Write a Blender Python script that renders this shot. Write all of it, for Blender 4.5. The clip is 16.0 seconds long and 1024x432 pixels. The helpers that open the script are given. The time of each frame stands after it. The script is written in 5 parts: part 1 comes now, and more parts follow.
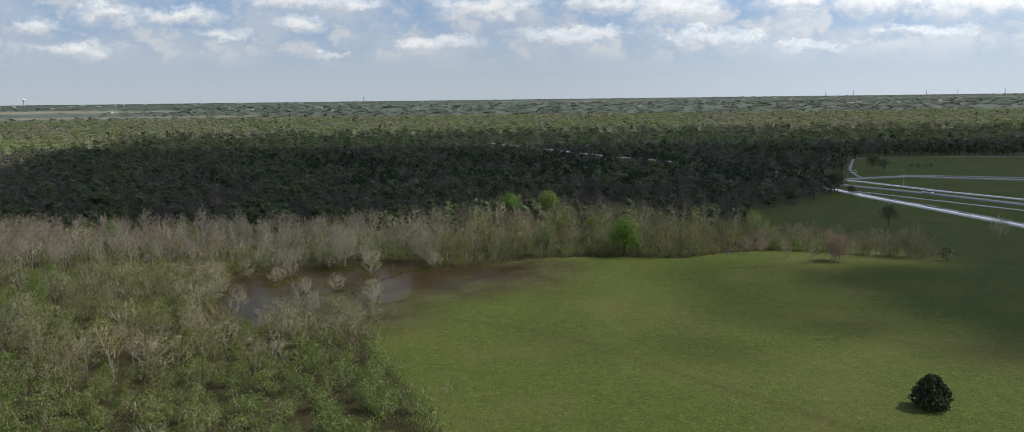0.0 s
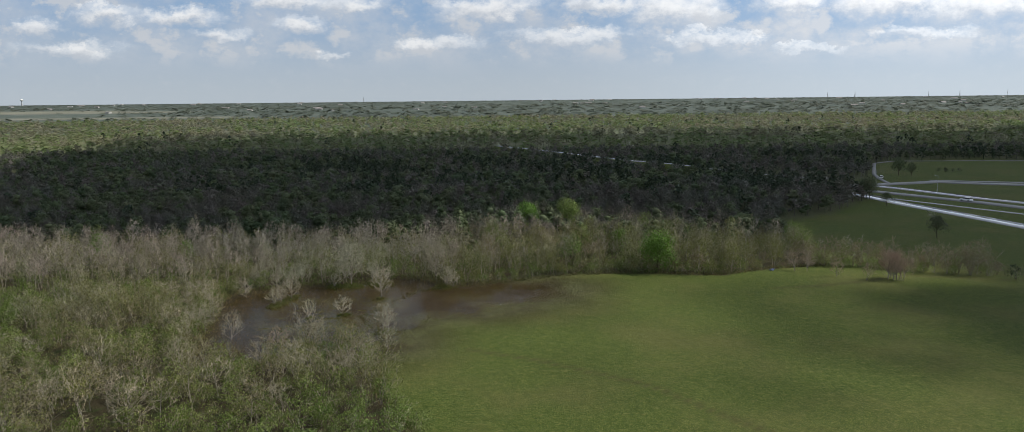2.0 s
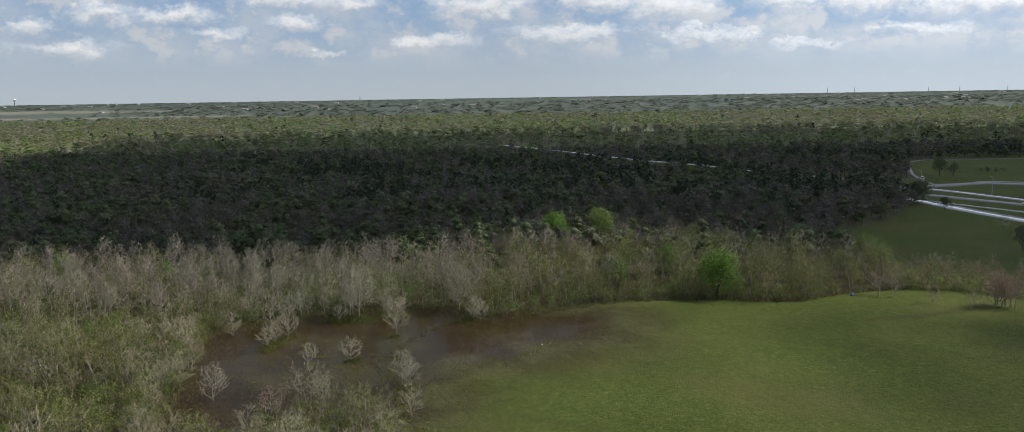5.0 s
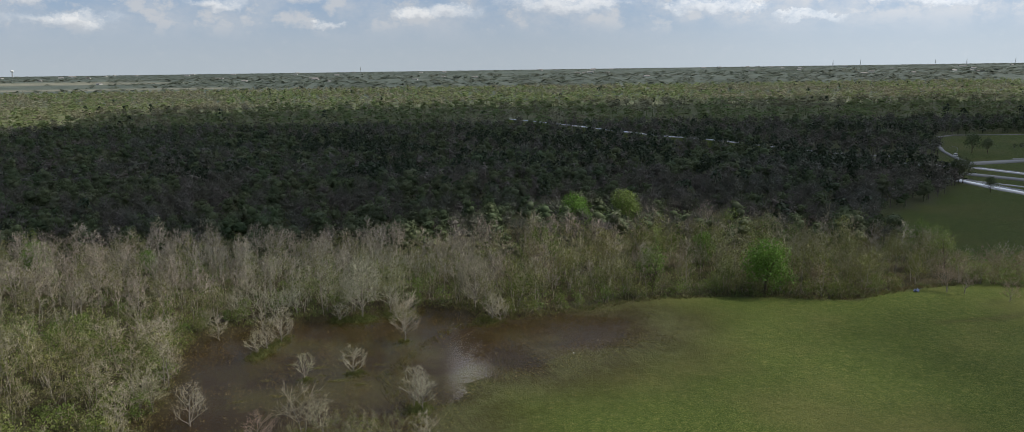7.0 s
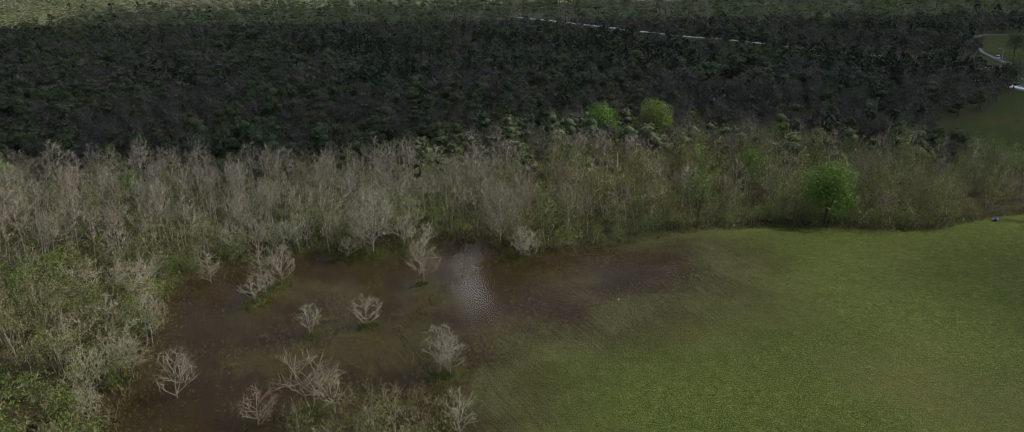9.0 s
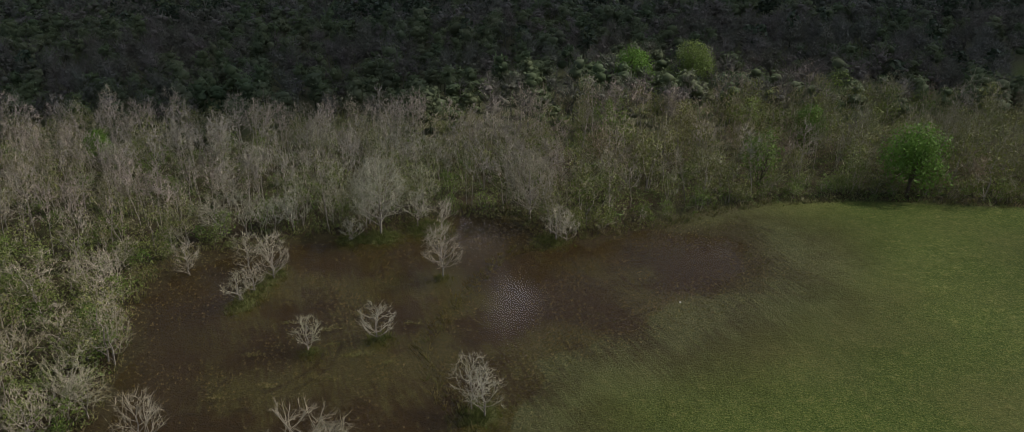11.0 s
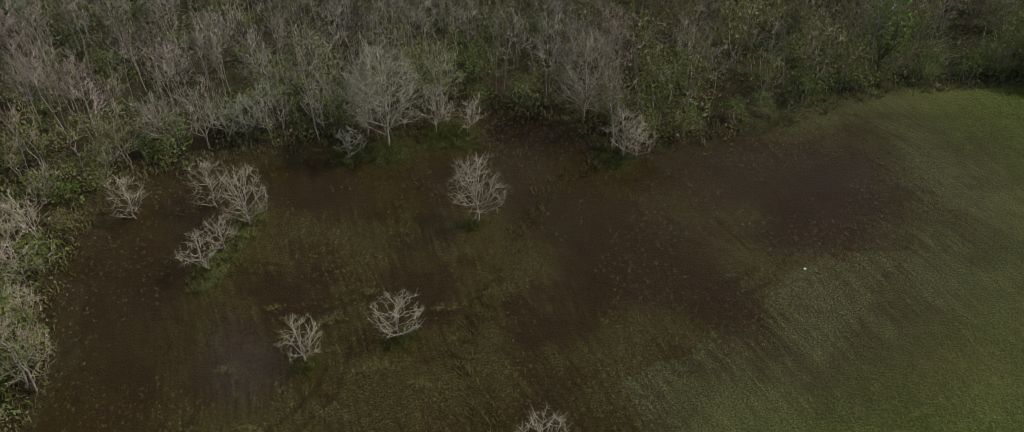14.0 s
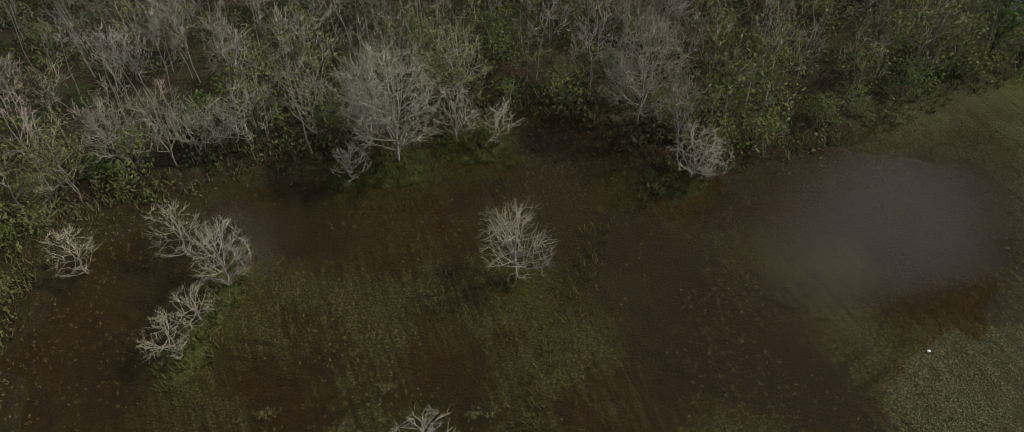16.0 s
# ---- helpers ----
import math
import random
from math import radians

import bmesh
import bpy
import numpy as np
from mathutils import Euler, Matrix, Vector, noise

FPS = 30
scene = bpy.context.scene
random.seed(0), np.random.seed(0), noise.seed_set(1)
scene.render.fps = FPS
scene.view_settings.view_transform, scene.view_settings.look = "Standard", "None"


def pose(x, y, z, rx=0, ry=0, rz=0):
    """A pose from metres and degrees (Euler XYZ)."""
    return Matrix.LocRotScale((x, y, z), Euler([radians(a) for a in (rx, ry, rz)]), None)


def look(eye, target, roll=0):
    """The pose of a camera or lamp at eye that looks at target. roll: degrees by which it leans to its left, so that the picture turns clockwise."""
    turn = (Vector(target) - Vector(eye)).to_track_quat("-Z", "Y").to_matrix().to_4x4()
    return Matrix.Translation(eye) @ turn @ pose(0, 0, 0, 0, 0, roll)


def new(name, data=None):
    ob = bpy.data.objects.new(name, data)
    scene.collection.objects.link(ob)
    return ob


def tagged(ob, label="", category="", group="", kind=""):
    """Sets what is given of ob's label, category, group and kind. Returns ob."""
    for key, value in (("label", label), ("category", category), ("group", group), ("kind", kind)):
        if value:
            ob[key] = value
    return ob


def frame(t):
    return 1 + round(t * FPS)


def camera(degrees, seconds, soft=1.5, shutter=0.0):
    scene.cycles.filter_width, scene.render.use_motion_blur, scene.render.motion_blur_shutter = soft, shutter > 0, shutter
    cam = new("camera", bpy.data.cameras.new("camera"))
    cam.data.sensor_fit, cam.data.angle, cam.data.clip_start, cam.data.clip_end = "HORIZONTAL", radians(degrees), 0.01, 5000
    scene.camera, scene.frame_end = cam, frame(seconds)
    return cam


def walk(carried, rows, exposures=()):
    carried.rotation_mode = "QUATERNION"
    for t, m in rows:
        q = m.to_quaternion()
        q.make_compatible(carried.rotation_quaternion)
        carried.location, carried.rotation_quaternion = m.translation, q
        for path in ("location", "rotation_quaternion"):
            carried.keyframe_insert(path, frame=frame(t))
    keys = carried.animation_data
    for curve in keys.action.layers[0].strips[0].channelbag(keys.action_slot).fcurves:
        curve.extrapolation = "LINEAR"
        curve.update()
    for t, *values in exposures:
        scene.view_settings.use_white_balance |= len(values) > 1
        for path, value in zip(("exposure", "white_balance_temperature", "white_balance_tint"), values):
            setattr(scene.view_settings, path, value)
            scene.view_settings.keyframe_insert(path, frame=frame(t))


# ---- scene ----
cam = camera(66.1, 16.0, soft=0.55)
PATH = [
    (0, (-0.426, 1.386, 44.321), (-0.447, 3.363, 44.022), -0.7),
    (0.5, (-1.881, 6.258, 44.348), (-1.902, 8.235, 44.05), -0.7),
    (1, (-3.387, 11.159, 44.366), (-3.407, 13.136, 44.068), -0.6),
    (1.5, (-4.944, 16.148, 44.374), (-4.964, 18.126, 44.076), -0.6),
    (2, (-6.565, 21.163, 44.382), (-6.584, 23.141, 44.085), -0.6),
    (2.5, (-8.186, 26.153, 44.404), (-8.2, 28.13, 44.106), -0.7),
    (3, (-9.736, 31.164, 44.435), (-9.747, 33.142, 44.137), -0.7),
    (3.5, (-11.276, 36.201, 44.47), (-11.287, 38.179, 44.172), -0.7),
    (4, (-12.731, 41.303, 44.509), (-12.744, 43.281, 44.211), -0.8),
    (4.2, (-13.245, 43.343, 44.501), (-13.258, 45.32, 44.202), -0.8),
    (6.3, (-17.651, 64.459, 43.887), (-17.659, 66.432, 43.559), -1.1),
    (6.5, (-18.077, 66.409, 43.866), (-18.09, 68.381, 43.529), -0.8),
    (7, (-19.185, 71.108, 43.78), (-19.2, 73.073, 43.409), -0.8),
    (7.5, (-20.369, 75.647, 43.701), (-20.383, 77.604, 43.29), -0.9),
    (8, (-21.546, 80.158, 43.647), (-21.564, 82.102, 43.178), -0.9),
    (8.5, (-22.917, 84.85, 43.658), (-22.931, 86.775, 43.116), -0.9),
    (9, (-24.101, 89.734, 43.672), (-24.119, 91.637, 43.056), -0.9),
    (9.2, (-24.557, 91.73, 43.679), (-24.575, 93.624, 43.035), -0.9),
    (11.3, (-29.336, 113.303, 43.986), (-29.355, 115.121, 43.153), -0.8),
    (11.5, (-29.75, 115.299, 44.006), (-29.769, 117.1, 43.138), -0.8),
    (12, (-30.743, 120.183, 44.109), (-30.762, 121.941, 43.156), -0.9),
    (12.5, (-31.778, 125.1, 44.228), (-31.793, 126.81, 43.19), -0.8),
    (13, (-32.929, 130.046, 44.372), (-32.938, 131.706, 43.256), -0.8),
    (13.5, (-34.074, 134.998, 44.509), (-34.076, 136.606, 43.32), -0.8),
    (14, (-35.079, 139.972, 44.614), (-35.075, 141.525, 43.354), -0.7),
    (14.5, (-35.952, 144.968, 44.668), (-35.946, 146.462, 43.338), -0.7),
    (15, (-36.836, 149.948, 44.717), (-36.827, 151.383, 43.324), -0.7),
    (15.5, (-37.793, 154.91, 44.759), (-37.779, 156.297, 43.318), -0.6),
    (16, (-38.687, 159.798, 44.814), (-38.669, 161.138, 43.329), -0.5),
]
EXPOSURES = [(0.0, -0.04, 6500, 10), (4.0, -0.10, 6500, 10), (7.0, -0.12, 6500, 10), (9.0, -0.26, 6500, 11), (12.5, -0.46, 6500, 15), (16.0, -0.58, 6500, 14)]
walk(cam, [(t, look(eye, target, roll)) for t, eye, target, roll in PATH], EXPOSURES)

# ---------------------------------------------------------------- light
SUN = Vector((0.66, 0.10, 0.745)).normalized()          # towards the sun
SUN_ELEVATION, SUN_ROTATION = math.asin(SUN.z), math.atan2(SUN.x, SUN.y)
sun_data = bpy.data.lights.new("sun", "SUN")
sun_data.energy, sun_data.angle, sun_data.color = 4.25, radians(0.53), (1.0, 0.94, 0.82)
sun = new("sun", sun_data)
sun.matrix_world = look(SUN * 900, (0, 0, 0))


class Nodes:
    """A short way to write node trees."""

    def __init__(self, tree):
        self.tree = tree
        tree.nodes.clear()

    def add(self, kind, **values):
        node = self.tree.nodes.new(kind)
        for key, value in values.items():
            if key in node.inputs:
                self.put(node.inputs[key], value)
            else:
                setattr(node, key, value)
        return node

    def put(self, socket, value):
        if isinstance(value, bpy.types.NodeSocket):
            self.tree.links.new(value, socket)
        elif isinstance(value, bpy.types.Node):
            self.tree.links.new(value.outputs[0], socket)
        else:
            socket.default_value = value

    def math(self, op, a, b=0.0, c=None, clamp=False):
        node = self.tree.nodes.new("ShaderNodeMath")
        node.operation, node.use_clamp = op, clamp
        self.put(node.inputs[0], a)
        self.put(node.inputs[1], b)
        if c is not None:
            self.put(node.inputs[2], c)
        return node.outputs[0]

    def vec(self, op, a, b=(0, 0, 0)):
        node = self.tree.nodes.new("ShaderNodeVectorMath")
        node.operation = op
        self.put(node.inputs[0], a)
        self.put(node.inputs[1], b)
        return node.outputs["Value"] if op in ("LENGTH", "DOT_PRODUCT") else node.outputs[0]

    def step(self, value, low, high, out_low=0.0, out_high=1.0):
        node = self.tree.nodes.new("ShaderNodeMapRange")
        node.interpolation_type = "SMOOTHSTEP"
        for k, v in enumerate((value, low, high, out_low, out_high)):
            self.put(node.inputs[k], v)
        return node.outputs[0]

    def mix(self, fac, a, b, blend="MIX"):
        node = self.tree.nodes.new("ShaderNodeMix")
        node.data_type, node.blend_type = "RGBA", blend
        self.put(node.inputs[0], fac)
        for socket, value in ((node.inputs[6], a), (node.inputs[7], b)):
            self.put(socket, (*value, 1) if isinstance(value, tuple) and len(value) == 3 else value)
        return node.outputs[2]

    def noise(self, where, scale, detail=3.0, rough=0.55, distort=0.0):
        node = self.add("ShaderNodeTexNoise", Scale=scale, Detail=detail, Roughness=rough, Distortion=distort)
        self.put(node.inputs["Vector"], where)
        return node.outputs[0]


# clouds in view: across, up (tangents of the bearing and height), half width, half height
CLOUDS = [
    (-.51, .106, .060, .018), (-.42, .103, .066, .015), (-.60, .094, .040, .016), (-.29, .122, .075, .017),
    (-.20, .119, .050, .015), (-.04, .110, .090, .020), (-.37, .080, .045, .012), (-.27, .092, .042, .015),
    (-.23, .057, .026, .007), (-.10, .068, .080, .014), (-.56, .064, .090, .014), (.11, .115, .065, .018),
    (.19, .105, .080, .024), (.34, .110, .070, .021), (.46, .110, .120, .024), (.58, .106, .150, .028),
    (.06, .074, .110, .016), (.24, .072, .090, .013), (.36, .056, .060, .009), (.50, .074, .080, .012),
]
world = bpy.data.worlds.new("sky")
scene.world = world
world.use_nodes = True
n = Nodes(world.node_tree)
ray = n.add("ShaderNodeTexCoord").outputs["Generated"]
sky = n.add("ShaderNodeTexSky", sky_type="NISHITA", sun_disc=False, sun_elevation=SUN_ELEVATION,
            sun_rotation=SUN_ROTATION, altitude=50.0, air_density=1.0, dust_density=0.8, ozone_density=2.0)
split = n.add("ShaderNodeSeparateXYZ", Vector=ray)
dx, dy, dz = split.outputs
# the cloud deck overhead, in perspective
high = n.math("ADD", n.math("MAXIMUM", dz, 0.0), 0.10)
deck = n.add("ShaderNodeCombineXYZ", X=n.math("DIVIDE", dx, high), Y=n.math("DIVIDE", dy, high), Z=0.0)
billow = n.noise(deck, 1.1, 7.0, 0.62, 0.3)
ahead = n.math("MAXIMUM", dy, 0.05)
flat = n.add("ShaderNodeCombineXYZ", X=n.math("DIVIDE", dx, ahead), Y=n.math("DIVIDE", dz, ahead), Z=0.0)
stretch = n.vec("MULTIPLY", flat, (1.0, 1.45, 1.0))
fine = n.noise(stretch, 48.0, 6.0, 0.62)
broad = n.noise(stretch, 10.0, 6.0, 0.62)
wander = n.add("ShaderNodeTexNoise", Scale=22.0, Detail=7.0, Roughness=0.66, Vector=stretch).outputs[1]
ragged = n.vec("ADD", flat, n.vec("MULTIPLY", n.vec("SUBTRACT", wander, (0.5, 0.5, 0.5)), (0.065, 0.050, 0.0)))
puffs, tops = 0.0, 0.0
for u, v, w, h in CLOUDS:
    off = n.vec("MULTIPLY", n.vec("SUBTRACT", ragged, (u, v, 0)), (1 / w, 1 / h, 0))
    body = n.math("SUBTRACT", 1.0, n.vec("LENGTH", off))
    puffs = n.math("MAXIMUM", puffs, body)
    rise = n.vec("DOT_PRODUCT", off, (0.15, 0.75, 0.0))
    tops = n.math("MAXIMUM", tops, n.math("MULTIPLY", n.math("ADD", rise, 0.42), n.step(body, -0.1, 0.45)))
in_front = n.step(dy, 0.3, 0.6)
low = n.step(dz, 0.03, 0.10, 0.45, 1.0)
puffs = n.math("MULTIPLY", n.step(n.math("ADD", puffs, n.math("MULTIPLY", n.math("SUBTRACT", fine, 0.5), 1.0)), -0.1, 0.85), n.math("MULTIPLY", in_front, low))
elsewhere = n.math("MULTIPLY", n.step(billow, 0.51, 0.67), n.step(dz, 0.11, 0.22, 0.0, 0.9))
veil = n.math("MULTIPLY", n.step(broad, 0.36, 0.68, 0.0, 0.75), n.step(dz, 0.02, 0.07))
veil = n.math("MULTIPLY", veil, n.step(dx, -0.6, 0.5, 0.65, 1.3))
small = n.math("MULTIPLY", n.math("MULTIPLY", n.step(n.noise(stretch, 19.0, 7.0, 0.6), 0.46, 0.62, 0.0, 0.8), n.step(dz, 0.03, 0.06)), n.step(dz, 0.10, 0.16, 1.0, 0.0))
cover = n.math("MAXIMUM", n.math("MAXIMUM", n.math("MULTIPLY", puffs, 0.84), elsewhere), n.math("MAXIMUM", veil, small), clamp=True)
lit = n.mix(n.step(n.math("ADD", tops, n.math("MULTIPLY", n.math("SUBTRACT", fine, 0.5), 0.7)), 0.0, 0.7), (6.5, 6.75, 7.1), (10.2, 10.2, 10.1))
lit = n.mix(n.step(dz, 0.12, 0.3), lit, (9.5, 9.5, 9.6))
clear_sky = n.mix(n.step(dz, 0.0, 0.13), (4.9, 5.6, 6.25), (2.8, 4.35, 6.55))
air = n.mix(n.math("MULTIPLY", n.step(dz, 0.16, 0.4, 1.0, 0.0), in_front), n.vec("MULTIPLY", sky.outputs[0], (1.22, 1.22, 1.18)), clear_sky)
# sunlit heaps higher up, seen only mirrored in the water: towards, half size
HEAPS = [((0.43, 0.585, 0.688), 0.125), ((0.0, 0.866, 0.50), 0.045), ((-0.05, 0.926, 0.375), 0.06), ((-0.30, 0.62, 0.72), 0.06)]
glare = 0.0
for towards, size in HEAPS:
    off = n.vec("LENGTH", n.vec("SUBTRACT", n.vec("ADD", ray, n.vec("MULTIPLY", n.vec("SUBTRACT", n.add("ShaderNodeTexNoise", Scale=7.0, Detail=5.0, Vector=ray).outputs[1], (0.5, 0.5, 0.5)), (0.16, 0.16, 0.16))), towards))
    glare = n.math("MAXIMUM", glare, n.step(off, size * 0.35, size * 1.1, 1.0, 0.0))
bright = n.math("MULTIPLY", n.step(dz, 0.12, 0.35, 1.12, 0.95), n.step(dx, -0.05, 0.5, 1.0, 1.28))
back = n.add("ShaderNodeBackground", Color=n.vec("MULTIPLY", n.mix(glare, n.mix(cover, air, lit), (29.0, 29.6, 31.0)), n.add("ShaderNodeCombineXYZ", X=bright, Y=bright, Z=bright)), Strength=0.084)
n.tree.links.new(back.outputs[0], n.add("ShaderNodeOutputWorld").inputs[0])


# ---------------------------------------------------------------- materials
def material(name, build, gloss=0.7, specular=0.3):
    """build(n, where) returns colour and, if wanted, bump height, roughness and depth of the bump."""
    m = bpy.data.materials.new(name)
    m.use_nodes = True
    n = Nodes(m.node_tree)
    where = n.add("ShaderNodeNewGeometry").outputs["Position"]
    made = build(n, where)
    colour, height, rough, depth = (list(made) + [None] * 4)[:4] if isinstance(made, tuple) and not isinstance(made[0], float) else (made, None, None, None)
    p = n.add("ShaderNodeBsdfPrincipled", Roughness=gloss if rough is None else rough)
    n.put(p.inputs["Base Color"], (*colour, 1) if isinstance(colour, tuple) else colour)
    n.put(p.inputs["Specular IOR Level"], specular)
    if height is not None:
        bump = n.add("ShaderNodeBump", Height=height, Distance=depth or 0.1, Strength=1.0)
        n.put(p.inputs["Normal"], bump)
    n.tree.links.new(p.outputs[0], n.add("ShaderNodeOutputMaterial").inputs[0])
    return m


def foliage(name, tones, through_light=0.3, gloss=0.55, patch=0.02, own=0.5):
    """Leaves or twigs: each plant takes its own tone between the colours given, each leaf a little of its own."""
    m = bpy.data.materials.new(name)
    m.use_nodes = True
    n = Nodes(m.node_tree)
    geo = n.add("ShaderNodeNewGeometry")
    tint = n.add("ShaderNodeAttribute", attribute_name="tint").outputs["Fac"]
    value = n.math("FRACT", n.math("ADD", tint, n.add("ShaderNodeObjectInfo").outputs["Random"]))
    ramp = n.add("ShaderNodeValToRGB", Fac=value)
    el = ramp.color_ramp.elements
    while len(el) < len(tones):
        el.new(0.5)
    for k, tone in enumerate(tones):
        el[k].position, el[k].color = k / max(1, len(tones) - 1), (*tone, 1)
    leaf = n.math("ADD", 1 - own / 2, n.math("MULTIPLY", geo.outputs["Random Per Island"], own))
    broad = n.step(n.noise(geo.outputs["Position"], patch, 2.0), 0.3, 0.7, 0.95, 1.07)
    colour = n.vec("MULTIPLY", ramp.outputs[0], n.add("ShaderNodeCombineXYZ", X=n.math("MULTIPLY", leaf, broad), Y=leaf, Z=leaf))
    p = n.add("ShaderNodeBsdfPrincipled", Roughness=gloss)
    n.put(p.inputs["Specular IOR Level"], 0.2)
    n.put(p.inputs["Base Color"], colour)
    shader = p.outputs[0]
    if through_light:
        glow = n.add("ShaderNodeBsdfTranslucent", Color=colour)
        both = n.add("ShaderNodeMixShader", Fac=through_light)
        n.tree.links.new(shader, both.inputs[1])
        n.tree.links.new(glow.outputs[0], both.inputs[2])
        shader = both.outputs[0]
    n.tree.links.new(shader, n.add("ShaderNodeOutputMaterial").inputs[0])
    return m


# turning circles of the mower's wheels: centre and radius
RUTS = [(-14.5, 199.5, 6.6), (-14.5, 199.5, 8.2), (-20.0, 196.0, 9.5), (-20.0, 196.0, 11.1), (-44.0, 171.0, 13.0), (-44.0, 171.0, 14.7), (-57.0, 180.0, 9.0), (-57.0, 180.0, 10.6)]


def ground_look(n, where):
    at = lambda name: n.add("ShaderNodeAttribute", attribute_name=name).outputs["Fac"]
    wet, wood, track, town_haze = at("wet"), at("wood"), at("track"), at("town_haze")
    deep, stubble, far_floor_haze = at("deep"), at("stubble"), at("far_floor_haze")
    broad, mid, fine = n.noise(where, 0.035, 4.0), n.noise(where, 0.45, 4.0, 0.65), n.noise(where, 4.5, 4.0, 0.7)
    swirl = n.vec("ADD", where, n.vec("MULTIPLY", n.add("ShaderNodeTexNoise", Scale=0.04, Detail=1.0, Vector=where).outputs[1], (16, 16, 0)))
    across, along = n.vec("DOT_PRODUCT", swirl, (0.94, 0.34, 0.0)), n.vec("DOT_PRODUCT", swirl, (-0.34, 0.94, 0.0))
    lane = n.add("ShaderNodeCombineXYZ", X=across, Y=n.math("MULTIPLY", along, 0.09), Z=0.0)
    mown = n.noise(lane, 1.1, 4.0, 0.65)
    swirl_small = n.vec("ADD", where, n.vec("MULTIPLY", n.add("ShaderNodeTexNoise", Scale=0.2, Detail=2.0, Vector=where).outputs[1], (1.6, 1.6, 0)))
    tuft = n.noise(where, 6.5, 3.0, 0.7)
    speck = n.noise(where, 1.6, 5.0, 0.75)
    grass = n.mix(n.step(mid, 0.3, 0.7), (0.041, 0.072, 0.010), (0.068, 0.100, 0.017))
    grass = n.mix(n.step(fine, 0.42, 0.66), grass, (0.145, 0.160, 0.044))
    grass = n.mix(n.step(tuft, 0.50, 0.66, 0.0, 0.65), grass, (0.020, 0.038, 0.006))
    grass = n.mix(n.step(speck, 0.48, 0.66, 0.0, 0.85), grass, (0.030, 0.055, 0.008))
    grass = n.mix(n.step(n.noise(where, 0.9, 5.0, 0.75), 0.54, 0.72, 0.0, 0.7), grass, (0.19, 0.18, 0.060))
    grass = n.mix(n.math("MULTIPLY", n.step(broad, 0.42, 0.68), 0.45), grass, (0.125, 0.115, 0.042))
    grass = n.mix(n.step(mown, 0.45, 0.75, 0.0, 0.35), grass, (0.040, 0.064, 0.012))
    grass = n.mix(n.math("MULTIPLY", track, 0.75), grass, n.mix(mid, (0.045, 0.045, 0.014), (0.085, 0.075, 0.03)))
    gentle = n.vec("ADD", where, n.vec("MULTIPLY", n.add("ShaderNodeTexNoise", Scale=0.03, Detail=1.0, Vector=where).outputs[1], (9, 9, 0)))
    pass_lane = n.add("ShaderNodeCombineXYZ", X=n.vec("DOT_PRODUCT", gentle, (0.94, 0.34, 0.0)), Y=n.math("MULTIPLY", n.vec("DOT_PRODUCT", gentle, (-0.34, 0.94, 0.0)), 0.07), Z=0.0)
    rows = n.noise(pass_lane, 2.4, 6.0, 0.78)
    dots = n.noise(where, 7.5, 2.0, 0.8)
    drowned = n.mix(n.step(tuft, 0.40, 0.62), (0.024, 0.026, 0.007), (0.060, 0.064, 0.019))
    drowned = n.mix(n.step(dots, 0.50, 0.60, 0.0, 0.9), drowned, (0.175, 0.165, 0.080))
    mud = n.mix(n.step(speck, 0.35, 0.7), (0.018, 0.010, 0.004), (0.042, 0.023, 0.008))
    mud = n.mix(n.step(dots, 0.60, 0.68, 0.0, 0.45), mud, (0.14, 0.105, 0.05))
    furrow = n.step(rows, 0.40, 0.60)
    shallow = n.step(n.math("ADD", n.noise(where, 0.10, 5.0, 0.62), n.math("MULTIPLY", n.math("SUBTRACT", rows, 0.5), 0.6)), 0.40, 0.60, 0.0, 0.95)
    mud = n.mix(n.math("MULTIPLY", shallow, n.math("SUBTRACT", 1.0, n.math("MULTIPLY", deep, 0.8))), mud, drowned)
    mud = n.mix(n.math("MULTIPLY", n.math("SUBTRACT", 1.0, furrow), 0.3), mud, (0.024, 0.014, 0.005))
    # wheel marks of the mower, turning at the flooded end
    marks = 0.0
    for cx, cy, r in RUTS:
        away = n.vec("LENGTH", n.vec("MULTIPLY", n.vec("SUBTRACT", swirl_small, (cx, cy, 0)), (1, 1, 0)))
        marks = n.math("MAXIMUM", marks, n.step(n.math("ABSOLUTE", n.math("SUBTRACT", away, r)), 0.10, 0.34, 1.0, 0.0))
    mud = n.mix(n.math("MULTIPLY", marks, n.step(mid, 0.38, 0.6, 0.0, 0.7)), mud, (0.016, 0.010, 0.005))
    litter = n.mix(n.step(fine, 0.3, 0.7), (0.030, 0.024, 0.012), (0.066, 0.056, 0.030))
    litter = n.mix(n.step(mid, 0.45, 0.7), litter, (0.034, 0.050, 0.014))
    # floor paled with distance: haze over the dark gaps put into the colour
    litter = n.mix(far_floor_haze, litter, n.mix(n.step(n.noise(where, 0.02, 4.0), 0.35, 0.65), (0.115, 0.14, 0.062), (0.165, 0.17, 0.098)))
    # far town ground, with the blue-grey of distance haze mixed into its colour
    haze_ground = n.mix(n.step(n.noise(where, 0.010, 5.0, 0.75), 0.42, 0.62), (0.068, 0.088, 0.076), (0.105, 0.125, 0.106))
    colour = n.mix(wood, grass, litter)
    colour = n.mix(n.math("MULTIPLY", wet, n.step(speck, 0.2, 0.6, 1.0, 0.92)), colour, mud)
    colour = n.mix(town_haze, colour, haze_ground)
